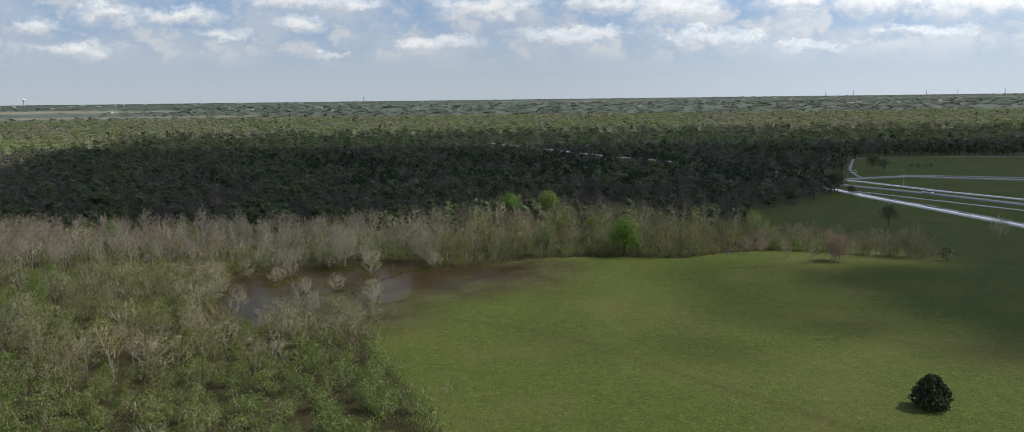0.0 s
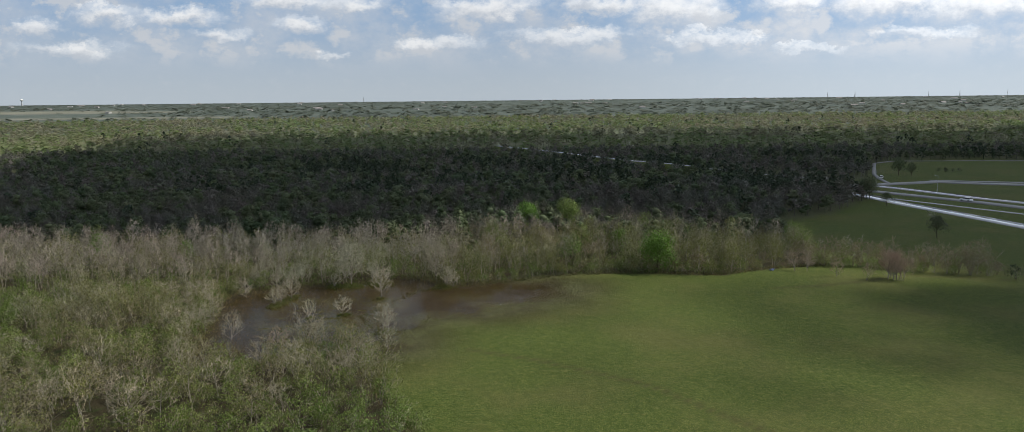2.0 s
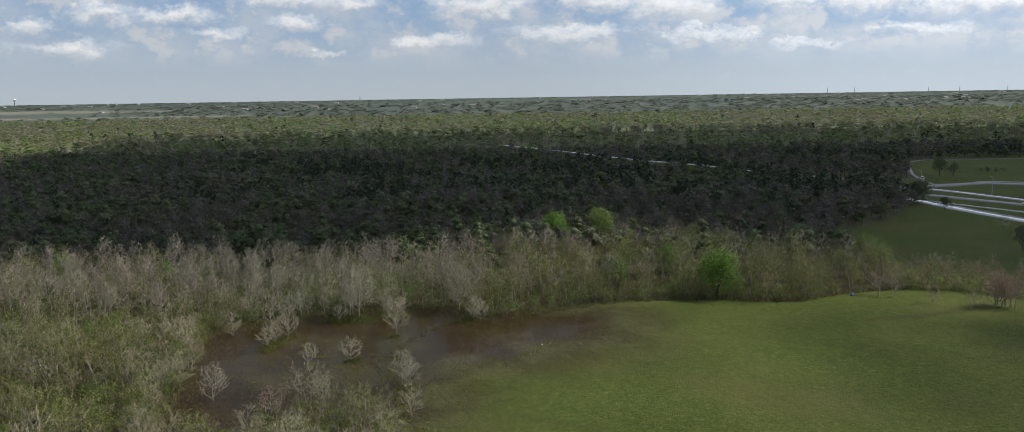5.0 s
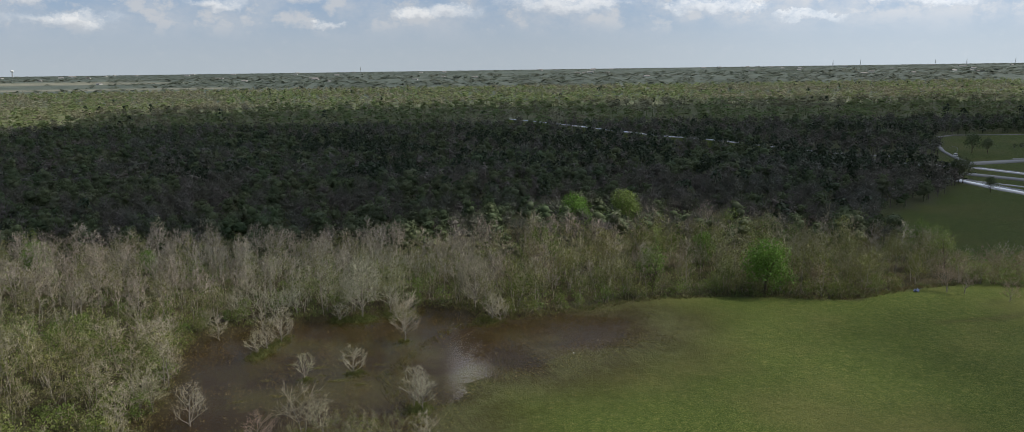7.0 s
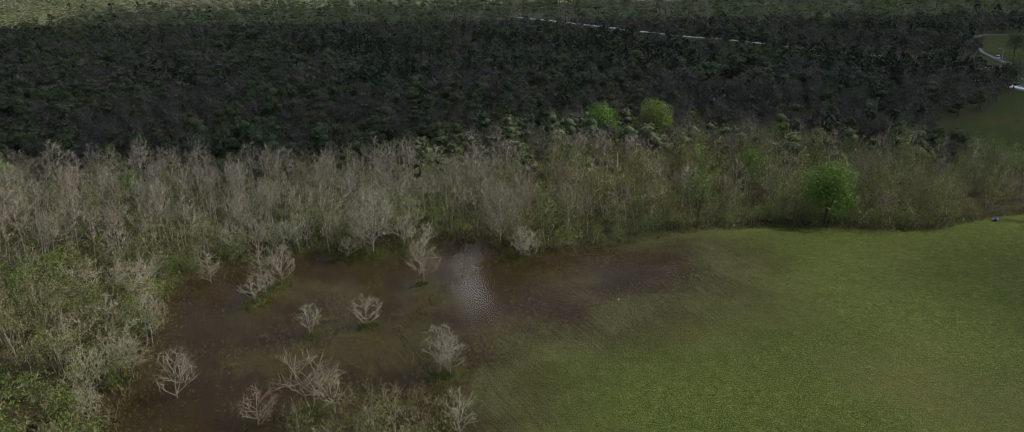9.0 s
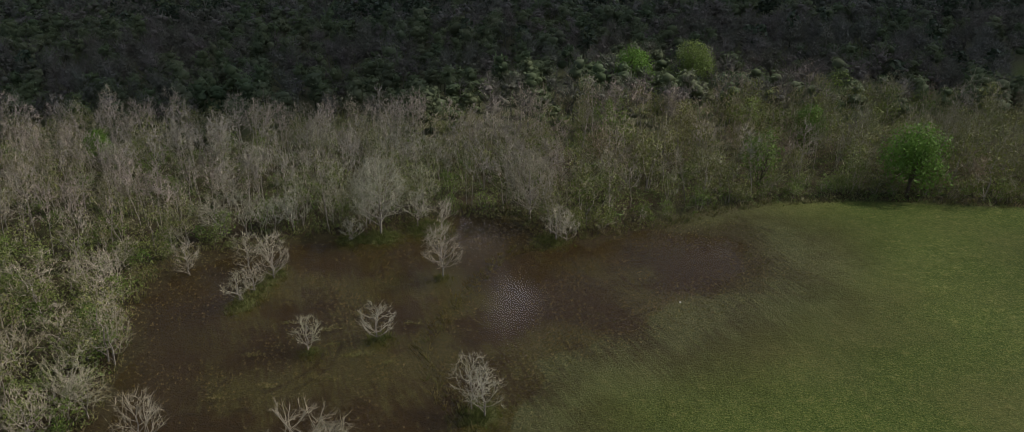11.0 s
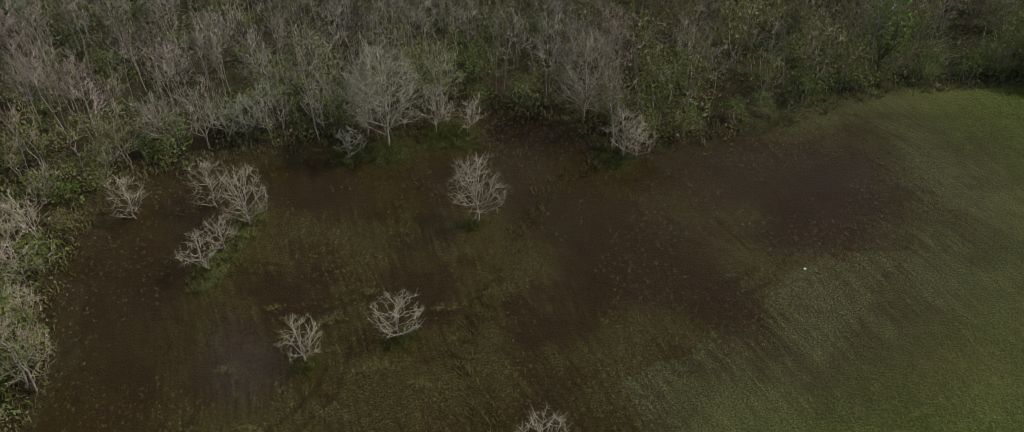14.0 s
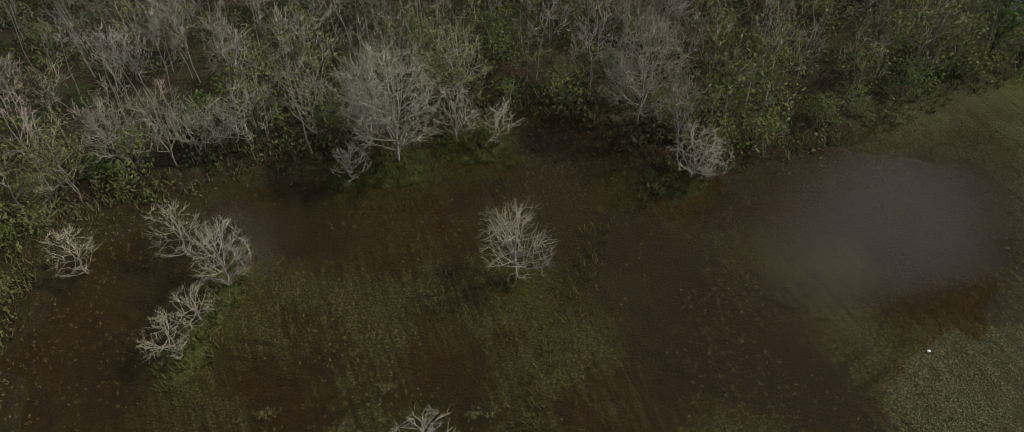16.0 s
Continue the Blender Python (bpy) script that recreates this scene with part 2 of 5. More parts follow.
    colour = n.mix(stubble, colour, n.mix(n.step(n.noise(where, 0.012, 3.0), 0.35, 0.65), (0.15, 0.155, 0.115), (0.22, 0.215, 0.17)))
    height = n.math("ADD", n.math("ADD", n.math("MULTIPLY", fine, 0.6), n.math("MULTIPLY", tuft, 0.4)), mid)
    return colour, height, n.step(wet, 0.2, 1.0, 0.95, 0.6), 0.34


GROUND = material("ground_cover", ground_look, specular=0.15)
BARK = material("bark", lambda n, w: (n.mix(n.noise(n.vec("MULTIPLY", w, (6, 6, 1.2)), 1.5, 4.0), (0.16, 0.14, 0.11), (0.38, 0.345, 0.29)),
                                     n.noise(w, 9.0), 0.9, 0.05))
DARK_BARK = material("dark_bark", lambda n, w: (n.mix(n.noise(n.vec("MULTIPLY", w, (6, 6, 1.2)), 1.5, 4.0), (0.05, 0.04, 0.03), (0.13, 0.105, 0.08)),
                                               n.noise(w, 9.0), 0.9, 0.05))
TWIGS = foliage("bare_twigs", [(0.385, 0.36, 0.275), (0.46, 0.43, 0.335), (0.315, 0.295, 0.215), (0.42, 0.395, 0.305), (0.33, 0.325, 0.21)], 0.0, 0.8)
GREY_TWIGS = foliage("grey_twigs", [(0.375, 0.325, 0.28), (0.44, 0.385, 0.335), (0.29, 0.25, 0.215), (0.345, 0.315, 0.235), (0.41, 0.355, 0.31)], 0.0, 0.8)
OLIVE_TWIGS = foliage("olive_twigs", [(0.31, 0.29, 0.20), (0.365, 0.34, 0.245), (0.26, 0.25, 0.155), (0.33, 0.30, 0.225)], 0.0, 0.8)
RED_TWIGS = foliage("budding_red_twigs", [(0.31, 0.245, 0.20), (0.38, 0.30, 0.24), (0.34, 0.285, 0.235)], 0.0, 0.8)
BUDS = foliage("budding_leaves", [(0.145, 0.165, 0.046), (0.185, 0.195, 0.070), (0.115, 0.15, 0.036), (0.175, 0.17, 0.066)], 0.3)
PINK_BUDS = foliage("russet_buds", [(0.20, 0.165, 0.11), (0.235, 0.19, 0.135), (0.185, 0.165, 0.095)], 0.3)
LEAVES = foliage("spring_leaves", [(0.14, 0.20, 0.050), (0.185, 0.23, 0.070), (0.115, 0.175, 0.040), (0.205, 0.23, 0.085)], 0.4)
BRIGHT = foliage("bright_leaves", [(0.11, 0.205, 0.034), (0.135, 0.235, 0.045)], 0.35)
REEDS = foliage("drowned_grass", [(0.11, 0.125, 0.034), (0.155, 0.15, 0.055), (0.125, 0.135, 0.04)], 0.3)
NEEDLES = foliage("dark_needles", [(0.030, 0.046, 0.024), (0.040, 0.058, 0.030)], 0.12)
# cool cast of cloud shade and haze put into these wood tones
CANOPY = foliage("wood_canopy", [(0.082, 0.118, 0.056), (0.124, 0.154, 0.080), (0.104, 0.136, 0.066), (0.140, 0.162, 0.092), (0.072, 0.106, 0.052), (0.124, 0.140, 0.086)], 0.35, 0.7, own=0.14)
# paler far copies of the wood canopies: sunlight and haze coloured in
FAR_CANOPY_LIT = foliage("far_canopy_sun_haze", [(0.19, 0.235, 0.105), (0.145, 0.205, 0.076), (0.225, 0.235, 0.14), (0.135, 0.195, 0.070), (0.21, 0.23, 0.125)], 0.45, 0.8, 0.004, own=0.14)
FAR_GREY_LIT = foliage("far_bare_canopy_sun_haze", [(0.215, 0.215, 0.145), (0.245, 0.24, 0.17), (0.19, 0.20, 0.12)], 0.35, 0.8, 0.004, own=0.14)
# greyed, blued tones stand in for haze before the horizon trees
RIM_HAZE_CANOPY = foliage("hazed_horizon_canopy", [(0.100, 0.122, 0.098), (0.125, 0.145, 0.116), (0.110, 0.135, 0.102)], 0.35, 0.9, 0.002, own=0.15)
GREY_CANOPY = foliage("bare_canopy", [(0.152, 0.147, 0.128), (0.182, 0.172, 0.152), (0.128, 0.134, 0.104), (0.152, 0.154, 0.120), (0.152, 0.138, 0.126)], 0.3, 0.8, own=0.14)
TUFTS = foliage("marsh_grass", [(0.30, 0.27, 0.13), (0.38, 0.33, 0.18), (0.22, 0.22, 0.09)], 0.2)
BRUSH = foliage("low_brush", [(0.11, 0.135, 0.045), (0.155, 0.165, 0.07), (0.16, 0.14, 0.08), (0.10, 0.15, 0.04), (0.15, 0.17, 0.06)], 0.3)
STRAW = foliage("dry_grass", [(0.22, 0.20, 0.09), (0.14, 0.16, 0.05), (0.26, 0.22, 0.12)], 0.2)


def flooded(m):
    """A clear film of water on a surface."""
    node = next(x for x in m.node_tree.nodes if x.type == "BSDF_PRINCIPLED")
    node.inputs["Coat Weight"].default_value = 1.0
    node.inputs["Coat Roughness"].default_value = 0.02
    node.inputs["Coat IOR"].default_value = 1.6
    return m


def make_water(name, tint, rough):
    m = bpy.data.materials.new(name)
    m.use_nodes = True
    n = Nodes(m.node_tree)
    where = n.add("ShaderNodeNewGeometry").outputs["Position"]
    ripple = n.add("ShaderNodeBump", Height=n.noise(where, 0.7, 3.0), Distance=0.002, Strength=0.35)
    clear = n.add("ShaderNodeBsdfTransparent", Color=(*tint, 1))
    shine = n.add("ShaderNodeBsdfGlossy", Roughness=rough, Color=(1, 1, 1, 1), Normal=ripple)
    silt = n.add("ShaderNodeBsdfDiffuse", Color=n.mix(n.noise(where, 0.15, 4.0), (0.040, 0.026, 0.009), (0.070, 0.050, 0.020)))
    murky = n.add("ShaderNodeMixShader", Fac=0.10)
    n.tree.links.new(clear.outputs[0], murky.inputs[1])
    n.tree.links.new(silt.outputs[0], murky.inputs[2])
    both = n.add("ShaderNodeMixShader", Fac=n.math("MULTIPLY", n.add("ShaderNodeFresnel", IOR=1.33, Normal=ripple).outputs[0], 0.46))
    n.tree.links.new(murky.outputs[0], both.inputs[1])
    n.tree.links.new(shine.outputs[0], both.inputs[2])
    n.tree.links.new(both.outputs[0], n.add("ShaderNodeOutputMaterial").inputs[0])
    return m


WATER = make_water("brown_flood_water", (0.94, 0.88, 0.76), 0.08)
ASPHALT = material("asphalt", lambda n, w: (n.mix(n.noise(w, 0.3, 5.0), (0.10, 0.10, 0.10), (0.19, 0.19, 0.185)), n.noise(w, 8.0), 0.55, 0.01), specular=0.5)
WET_CONCRETE = flooded(material("wet_concrete", lambda n, w: (n.mix(n.noise(w, 0.2, 5.0), (0.24, 0.24, 0.23), (0.36, 0.355, 0.34)), n.noise(w, 2.0), n.step(n.noise(w, 0.12, 3.0), 0.35, 0.65, 0.03, 0.12), 0.002), specular=1.0))
PAINT_WHITE = material("white_paint", lambda n, w: (n.mix(n.noise(w, 1.0), (0.70, 0.70, 0.68), (0.80, 0.80, 0.78)),), 0.5)
PAINT_DARK = material("dark_glass", lambda n, w: (n.mix(n.noise(w, 1.0), (0.02, 0.022, 0.025), (0.03, 0.03, 0.035)),), 0.12, 0.5)
RUBBER = material("rubber", lambda n, w: (n.mix(n.noise(w, 5.0), (0.02, 0.02, 0.02), (0.035, 0.035, 0.035)),), 0.8)
ROOFING = material("roofing", lambda n, w: (n.mix(n.noise(w, 0.05), (0.16, 0.15, 0.15), (0.36, 0.34, 0.32)),), 0.8)
RENDERED = material("pale_render", lambda n, w: (n.mix(n.noise(w, 0.02), (0.34, 0.34, 0.33), (0.56, 0.55, 0.53)),), 0.8)
STEEL = material("galvanised_steel", lambda n, w: (n.mix(n.noise(w, 1.0), (0.30, 0.31, 0.32), (0.42, 0.43, 0.44)),), 0.45, 0.5)
CLOUD_WHITE = material("cloud_white", lambda n, w: (n.mix(n.noise(w, 0.01), (0.86, 0.86, 0.87), (0.92, 0.92, 0.92)),), 1.0, 0.0)


# ---------------------------------------------------------------- the plan
# the flooded corner of the field
POND = [(-63, 150), (-66, 162), (-68, 173), (-69.5, 180), (-72.5, 188), (-73, 195), (-70, 201), (-64, 203), (-58, 206), (-53, 207), (-46, 208.5),
        (-37, 213), (-29, 211), (-25, 204), (-19, 205), (-12, 207.5), (0, 208.5), (4, 203), (2, 196), (-5, 188), (-17, 181), (-27, 176), (-29, 166), (-31, 157), (-42, 152)]
# the mown field and the meadow to the east of it
FIELD = [(-6, -320), (-8, 92), (-11, 101), (-17, 116), (-22, 125), (-28, 138), (-31, 149), (-31, 162), (-38, 180), (-30, 200), (-24, 203), (-19, 204.5), (-12, 207), (-2, 211.5),
         (7, 215), (21, 216.5), (32, 215), (42, 213), (51, 216.5), (58, 220), (74, 224), (78, 255), (82, 290), (104, 309), (128, 334), (145, 358), (149, 385), (142, 404), (128, 430), (136, 440), (156, 424), (170, 430), (190, 450),
         (205, 500), (225, 532), (268, 554), (345, 545), (640, 520), (900, 300), (900, -320)]
FAR_ROAD = [(165, 440), (122, 464), (88, 486), (65, 505), (45, 543), (25, 584), (3, 628), (-24, 674)]
CHANNELS = [[(-70, 192), (-64, 200.5), (-47, 205.5), (-30, 207), (-14, 202), (-3, 203)], [(-70, 188), (-66, 170), (-62, 156), (-46, 154)], [(-34, 206), (-30, 196), (-22, 188)]]
# open stubble fields far off
STUBBLE = [[(-1250, 1580), (-760, 1640), (-720, 1740), (-1300, 1800)], [(-1500, 1950), (-900, 1980), (-560, 1920), (-560, 1990), (-900, 2120), (-1560, 2200)], [(-2300, 2600), (-1200, 2700), (-1150, 2900), (-2400, 3000)]]
TRACK = [(-16, 156.6), (-3, 150), (11.6, 139.5), (15, 136.4), (21.3, 127), (29.6, 117), (37, 109), (44, 101), (52, 90)]
TRACK_B = [(52, 200), (64, 202), (74, 205.6), (88, 212), (114, 206), (150, 198)]


def inside(poly, x, y):
    x, y = np.asarray(x, float), np.asarray(y, float)
    res = np.zeros(x.shape, bool)
    for (x0, y0), (x1, y1) in zip(poly, poly[1:] + poly[:1]):
        if y0 != y1:
            res ^= ((y0 > y) != (y1 > y)) & (x < (x1 - x0) * (y - y0) / (y1 - y0) + x0)
    return res


def line_distance(line, x, y, closed=False):
    x, y = np.asarray(x, float), np.asarray(y, float)
    best = np.full(x.shape, 1e9)
    for (x0, y0), (x1, y1) in zip(line, line[1:] + (line[:1] if closed else [])):
        ax, ay = x1 - x0, y1 - y0
        k = np.clip(((x - x0) * ax + (y - y0) * ay) / (ax * ax + ay * ay + 1e-9), 0, 1)
        best = np.minimum(best, np.hypot(x - x0 - k * ax, y - y0 - k * ay))
    return best


def depth_in(poly, x, y):
    """Metres inside the outline; negative outside."""
    d = line_distance(poly, x, y, True)
    return np.where(inside(poly, x, y), d, -d)


def smooth(v, low, high):
    k = np.clip((v - low) / (high - low), 0, 1)
    return k * k * (3 - 2 * k)


_lattice = np.random.RandomState(5).rand(256, 256)


def value_noise(x, y, scale, octaves=3):
    total, amount, weight = 0.0, 1.0, 0.0
    for o in range(octaves):
        u, v = np.asarray(x) / scale * 2 ** o + 17.3 * o, np.asarray(y) / scale * 2 ** o + 5.1 * o
        i, j = np.floor(u).astype(int), np.floor(v).astype(int)
        fu, fv = u - i, v - j
        fu, fv = fu * fu * (3 - 2 * fu), fv * fv * (3 - 2 * fv)
        g = lambda a, b: _lattice[a % 256, b % 256]
        total = total + amount * ((g(i, j) * (1 - fu) + g(i + 1, j) * fu) * (1 - fv) + (g(i, j + 1) * (1 - fu) + g(i + 1, j + 1) * fu) * fv)
        weight, amount = weight + amount, amount * 0.5
    return total / weight


ISLAND = [(-60.3, 187.5), (-59.2, 191), (-58.2, 195.5)]
WATER_Z = -0.10
# grassy tufts at the foot of trees that stand in the water: place, radius
MOUNDS = [(-38.0, 194.0, 1.3), (-43.4, 180.5, 1.5), (-50.0, 178.2, 1.2), (-47.0, 205.4, 2.6), (-41.0, 208.2, 3.2), (-32.6, 167.6, 2.0), (-46.0, 160.5, 2.2), (-51.0, 204.8, 2.0), (-24.4, 203.8, 2.0)]


def ground_z(x, y):
    x, y = np.asarray(x, float), np.asarray(y, float)
    inn = depth_in(POND, x, y) + (value_noise(x, y, 9.0) - 0.5) * 5
    basin = 0.42 * smooth(inn, -1.5, 7)
    z = (value_noise(x, y, 30.0) - 0.5) * 0.12 - basin + (value_noise(x, y, 3.2, 2) - 0.5) * 0.30 * smooth(inn, -5, 2)
    z = z + 0.45 * (1 - smooth(line_distance(ISLAND, x, y), 0.6, 2.6))
    for mx, my, r in MOUNDS:
        z = z + 0.36 * (1 - smooth(np.hypot(x - mx, y - my), 0.3 * r, 1.2 * r))
    return z + 31.0 * smooth(y, 1300, 5600)


def link_mesh(name, verts, faces, mat, parent=None, tint=None, shade=False):
    """One mesh object from arrays of points and triangles (or quads)."""
    verts, faces = np.asarray(verts, np.float32), np.asarray(faces, np.int32)
    me = bpy.data.meshes.new(name)
    k = faces.shape[1]
    me.vertices.add(len(verts))
    me.vertices.foreach_set("co", verts.ravel())
    me.loops.add(faces.size)
    me.loops.foreach_set("vertex_index", faces.ravel())
    me.polygons.add(len(faces))
    me.polygons.foreach_set("loop_start", np.arange(0, faces.size, k, dtype=np.int32))
    me.update(calc_edges=True)
    if shade:
        me.polygons.foreach_set("use_smooth", np.ones(len(faces), bool))
    if tint is not None:
        me.attributes.new("tint", "FLOAT", "POINT").data.foreach_set("value", np.asarray(tint, np.float32))
    me.materials.append(mat)
    ob = new(name, me)
    if parent:
        ob.parent = parent
    return ob


def part(name, bm, mat, parent, label=""):
    me = bpy.data.meshes.new(name)
    bm.to_mesh(me)
    bm.free()
    me.materials.append(mat)
    ob = new(name, me)
    ob.parent = parent
    return tagged(ob, label) if label else ob


def thing(name, label, category, m, group=""):
    ob = new(name)
    ob.empty_display_size = 0.5
    ob.matrix_basis = m
    return tagged(ob, label, category, group)


# ---------------------------------------------------------------- ground, water
def spaced(low, high, step, far_low, far_high, growth):
    dense = list(np.arange(low, high + 0.01, step))
    up, down, s = [dense[-1]], [dense[0]], step
    while up[-1] < far_high or down[-1] > far_low:
        s *= growth
        up.append(min(up[-1] + s, far_high))
        down.append(max(down[-1] - s, far_low))
    return np.array(sorted(set(np.round(down + dense + up, 3))))


gx, gy = spaced(-92, 80, 1.25, -4600, 4600, 1.13), spaced(92, 228, 1.25, -320, 4920, 1.08)
X, Y = np.meshgrid(gx, gy)
X, Y = X.ravel(), Y.ravel()
Z = ground_z(X, Y)
ii, jj = np.meshgrid(np.arange(len(gx) - 1), np.arange(len(gy) - 1))
corner = (jj * len(gx) + ii).ravel()
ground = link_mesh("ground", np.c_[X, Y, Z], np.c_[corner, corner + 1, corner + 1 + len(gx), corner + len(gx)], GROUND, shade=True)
tagged(ground, "mown green field, muddy flooded corner and woodland floor", "ground", kind="structure")
in_pond = depth_in(POND, X, Y) + (value_noise(X, Y, 12.0) - 0.5) * 7
open_land = depth_in(FIELD, X, Y)
edge_noise = (value_noise(X, Y, 5.0) - 0.5) * 3
dry = np.maximum.reduce([1 - smooth(np.hypot(X - mx, Y - my), 0.5 * r, 1.4 * r) for mx, my, r in MOUNDS] + [1 - smooth(line_distance(ISLAND, X, Y), 0.8, 2.4)])
layers = {
    "wet": smooth(in_pond, -22.0, 4.0) * (1 - 0.5 * dry),
    "wood": smooth(-open_land + edge_noise, -0.5, 1.5) * (1 - smooth(depth_in(POND, X, Y), -1.0, 1.0)),
    "track": np.maximum((1 - smooth(line_distance(TRACK, X, Y) + (value_noise(X, Y, 3.0) - 0.5) * 0.6, 0.1, 0.9)) * 1.0,
                        (1 - smooth(line_distance(TRACK_B, X, Y) + (value_noise(X, Y, 3.0) - 0.5) * 1.2, 0.3, 1.5)) * 0.7),
    "deep": np.maximum.reduce([1 - smooth(line_distance(line, X, Y) + (value_noise(X, Y, 7.0) - 0.5) * 6, 2.5, 9.0) for line in CHANNELS]),
    "stubble": np.maximum.reduce([inside(area, X, Y).astype(float) for area in STUBBLE]),
    "far_floor_haze": 0.5 * smooth(Y, 236, 262) + 0.5 * smooth(Y, 560, 760),
    "town_haze": smooth(Y + (value_noise(X, Y, 200.0) - 0.5) * 300, 950, 1300),
}
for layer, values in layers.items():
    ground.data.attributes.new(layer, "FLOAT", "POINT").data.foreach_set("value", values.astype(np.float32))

wx, wy = np.linspace(-78, 6, 43), np.linspace(146, 216, 36)
WX, WY = np.meshgrid(wx, wy)
ii, jj = np.meshgrid(np.arange(42), np.arange(35))
corner = (jj * 43 + ii).ravel()
water = link_mesh("water", np.c_[WX.ravel(), WY.ravel(), np.full(WX.size, WATER_Z)], np.c_[corner, corner + 1, corner + 44, corner + 43], WATER, shade=True)
tagged(water, "shallow brown flood water over grass", "water", kind="structure")


def road(name, line, width, mat, label, lift=0.12, high=0.0):
    """A road slab with thickness, laid along a line."""
    pts = []
    for (x0, y0), (x1, y1) in zip(line, line[1:]):
        count = max(2, int(math.hypot(x1 - x0, y1 - y0) / 6))
        pts += [(x0 + (x1 - x0) * k / count, y0 + (y1 - y0) * k / count) for k in range(count)]
    pts.append(line[-1])
    p = np.array(pts)
    d = np.gradient(p, axis=0)
    d /= np.linalg.norm(d, axis=1)[:, None]
    side = np.c_[d[:, 1], -d[:, 0]] * width / 2
    run = np.r_[0, np.cumsum(np.hypot(*np.diff(p, axis=0).T))]
    z = ground_z(p[:, 0], p[:, 1]) + lift + high * smooth(run, 15, 115)
    if high:
        foot = side / width * 2
        rows = [np.c_[p + foot * a * (width / 2 + b * (z[:, None] + 0.3)), np.where(b > 0, -0.3, z - 0.15)] for a, b in ((-1, 1.7), (-1, 0.0), (1, 0.0), (1, 1.7))]
        bank = [(4 * i + k, 4 * i + k + 1, 4 * i + k + 5, 4 * i + k + 4) for i in range(len(p) - 1) for k in range(3)]
        tagged(link_mesh("embankment", np.stack(rows, 1).reshape(-1, 3), bank, GROUND), "grassy bank under the road through the wood", "embankment", kind="structure")
    rows = [np.c_[p + side * a, z + b] for a, b in ((-1.04, -0.5), (-1.0, 0.0), (0.0, 0.05), (1.0, 0.0), (1.04, -0.5))]
    verts = np.stack(rows, 1).reshape(-1, 3)
    faces = [(5 * i + k, 5 * i + k + 1, 5 * i + k + 6, 5 * i + k + 5) for i in range(len(p) - 1) for k in range(4)]
    return tagged(link_mesh(name, verts, faces, mat), label, "road", kind="structure")


road("road_1", [(142, 378), (147, 364), (149, 345), (158, 304), (167, 261), (190, 120)], 8.0, WET_CONCRETE, "wet pale concrete slip road shining in the light")
road("road_2", [(154, 388), (159.4, 378), (182, 341.5), (197, 310), (270, 165)], 7.0, ASPHALT, "grey asphalt carriageway beside the field", 0.16)
road("road_3", [(166, 405), (173, 395), (190, 354), (207, 325), (300, 168)], 6.5, WET_CONCRETE, "wet concrete carriageway shining white", 0.20)
road("road_4", [(150, 402), (176, 411), (204, 419), (224, 408), (264, 392), (420, 330)], 8.0, ASPHALT, "grey crossroad at the edge of the wood", 0.24)
road("road_5", FAR_ROAD, 6.0, WET_CONCRETE, "pale wet road on a bank through the wood", 0.14, 5.2)
road("road_6", [(178, 413), (184, 438), (192, 462), (223, 531), (243, 547), (310, 542), (420, 530)], 2.0, ASPHALT, "narrow grey lane round the far meadow", 0.28)
road("road_9", [(166, 406), (152, 412), (142, 424), (130, 436)], 7.0, WET_CONCRETE, "wet road end shining between the trees", 0.18)
road("road_7", [(151, 360), (171, 324), (196, 280), (230, 215)], 2.2, WET_CONCRETE, "narrow wet gutter strip beside the carriageway", 0.14)
road("road_8", [(204, 425), (229, 416.5), (270, 402), (430, 345)], 5.0, ASPHALT, "grey second lane of the crossroad", 0.26)


# ---------------------------------------------------------------- plants
def tubes(segs, sides=3):
    """Tapered tubes from rows of (x0 y0 z0 x1 y1 z1 r0 r1)."""
    s = np.asarray(segs, float).reshape(-1, 8)
    a, b = s[:, :3], s[:, 3:6]
    d = b - a
    d /= np.linalg.norm(d, axis=1)[:, None] + 1e-9
    other = np.where(np.abs(d[:, 2:3]) < 0.9, np.array([[0, 0, 1.0]]), np.array([[1.0, 0, 0]]))
    u = np.cross(d, other)
    u /= np.linalg.norm(u, axis=1)[:, None] + 1e-9
    w = np.cross(d, u)
    ang = np.arange(sides) * 2 * math.pi / sides
    ring = u[:, None] * np.cos(ang)[None, :, None] + w[:, None] * np.sin(ang)[None, :, None]
    verts = np.concatenate([a[:, None] + ring * s[:, 6, None, None], b[:, None] + ring * s[:, 7, None, None]], 1).reshape(-1, 3)
    k = np.arange(sides)
    nxt = (k + 1) % sides
    one = np.concatenate([np.c_[k, nxt, nxt + sides], np.c_[k, nxt + sides, k + sides]])
    faces = (one[None] + (np.arange(len(s)) * 2 * sides)[:, None, None]).reshape(-1, 3)
    return verts, faces


def spikes(segs):
    """Twigs: thin folded spikes."""
    s = np.asarray(segs, float).reshape(-1, 8)
    v, _ = tubes(s, 3)
    v = v.reshape(-1, 6, 3)
    verts = np.concatenate([v[:, :3], s[:, None, 3:6]], 1).reshape(-1, 3)
    one = np.array([(0, 1, 3), (1, 2, 3)])
    return verts, (one[None] + (np.arange(len(s)) * 4)[:, None, None]).reshape(-1, 3)


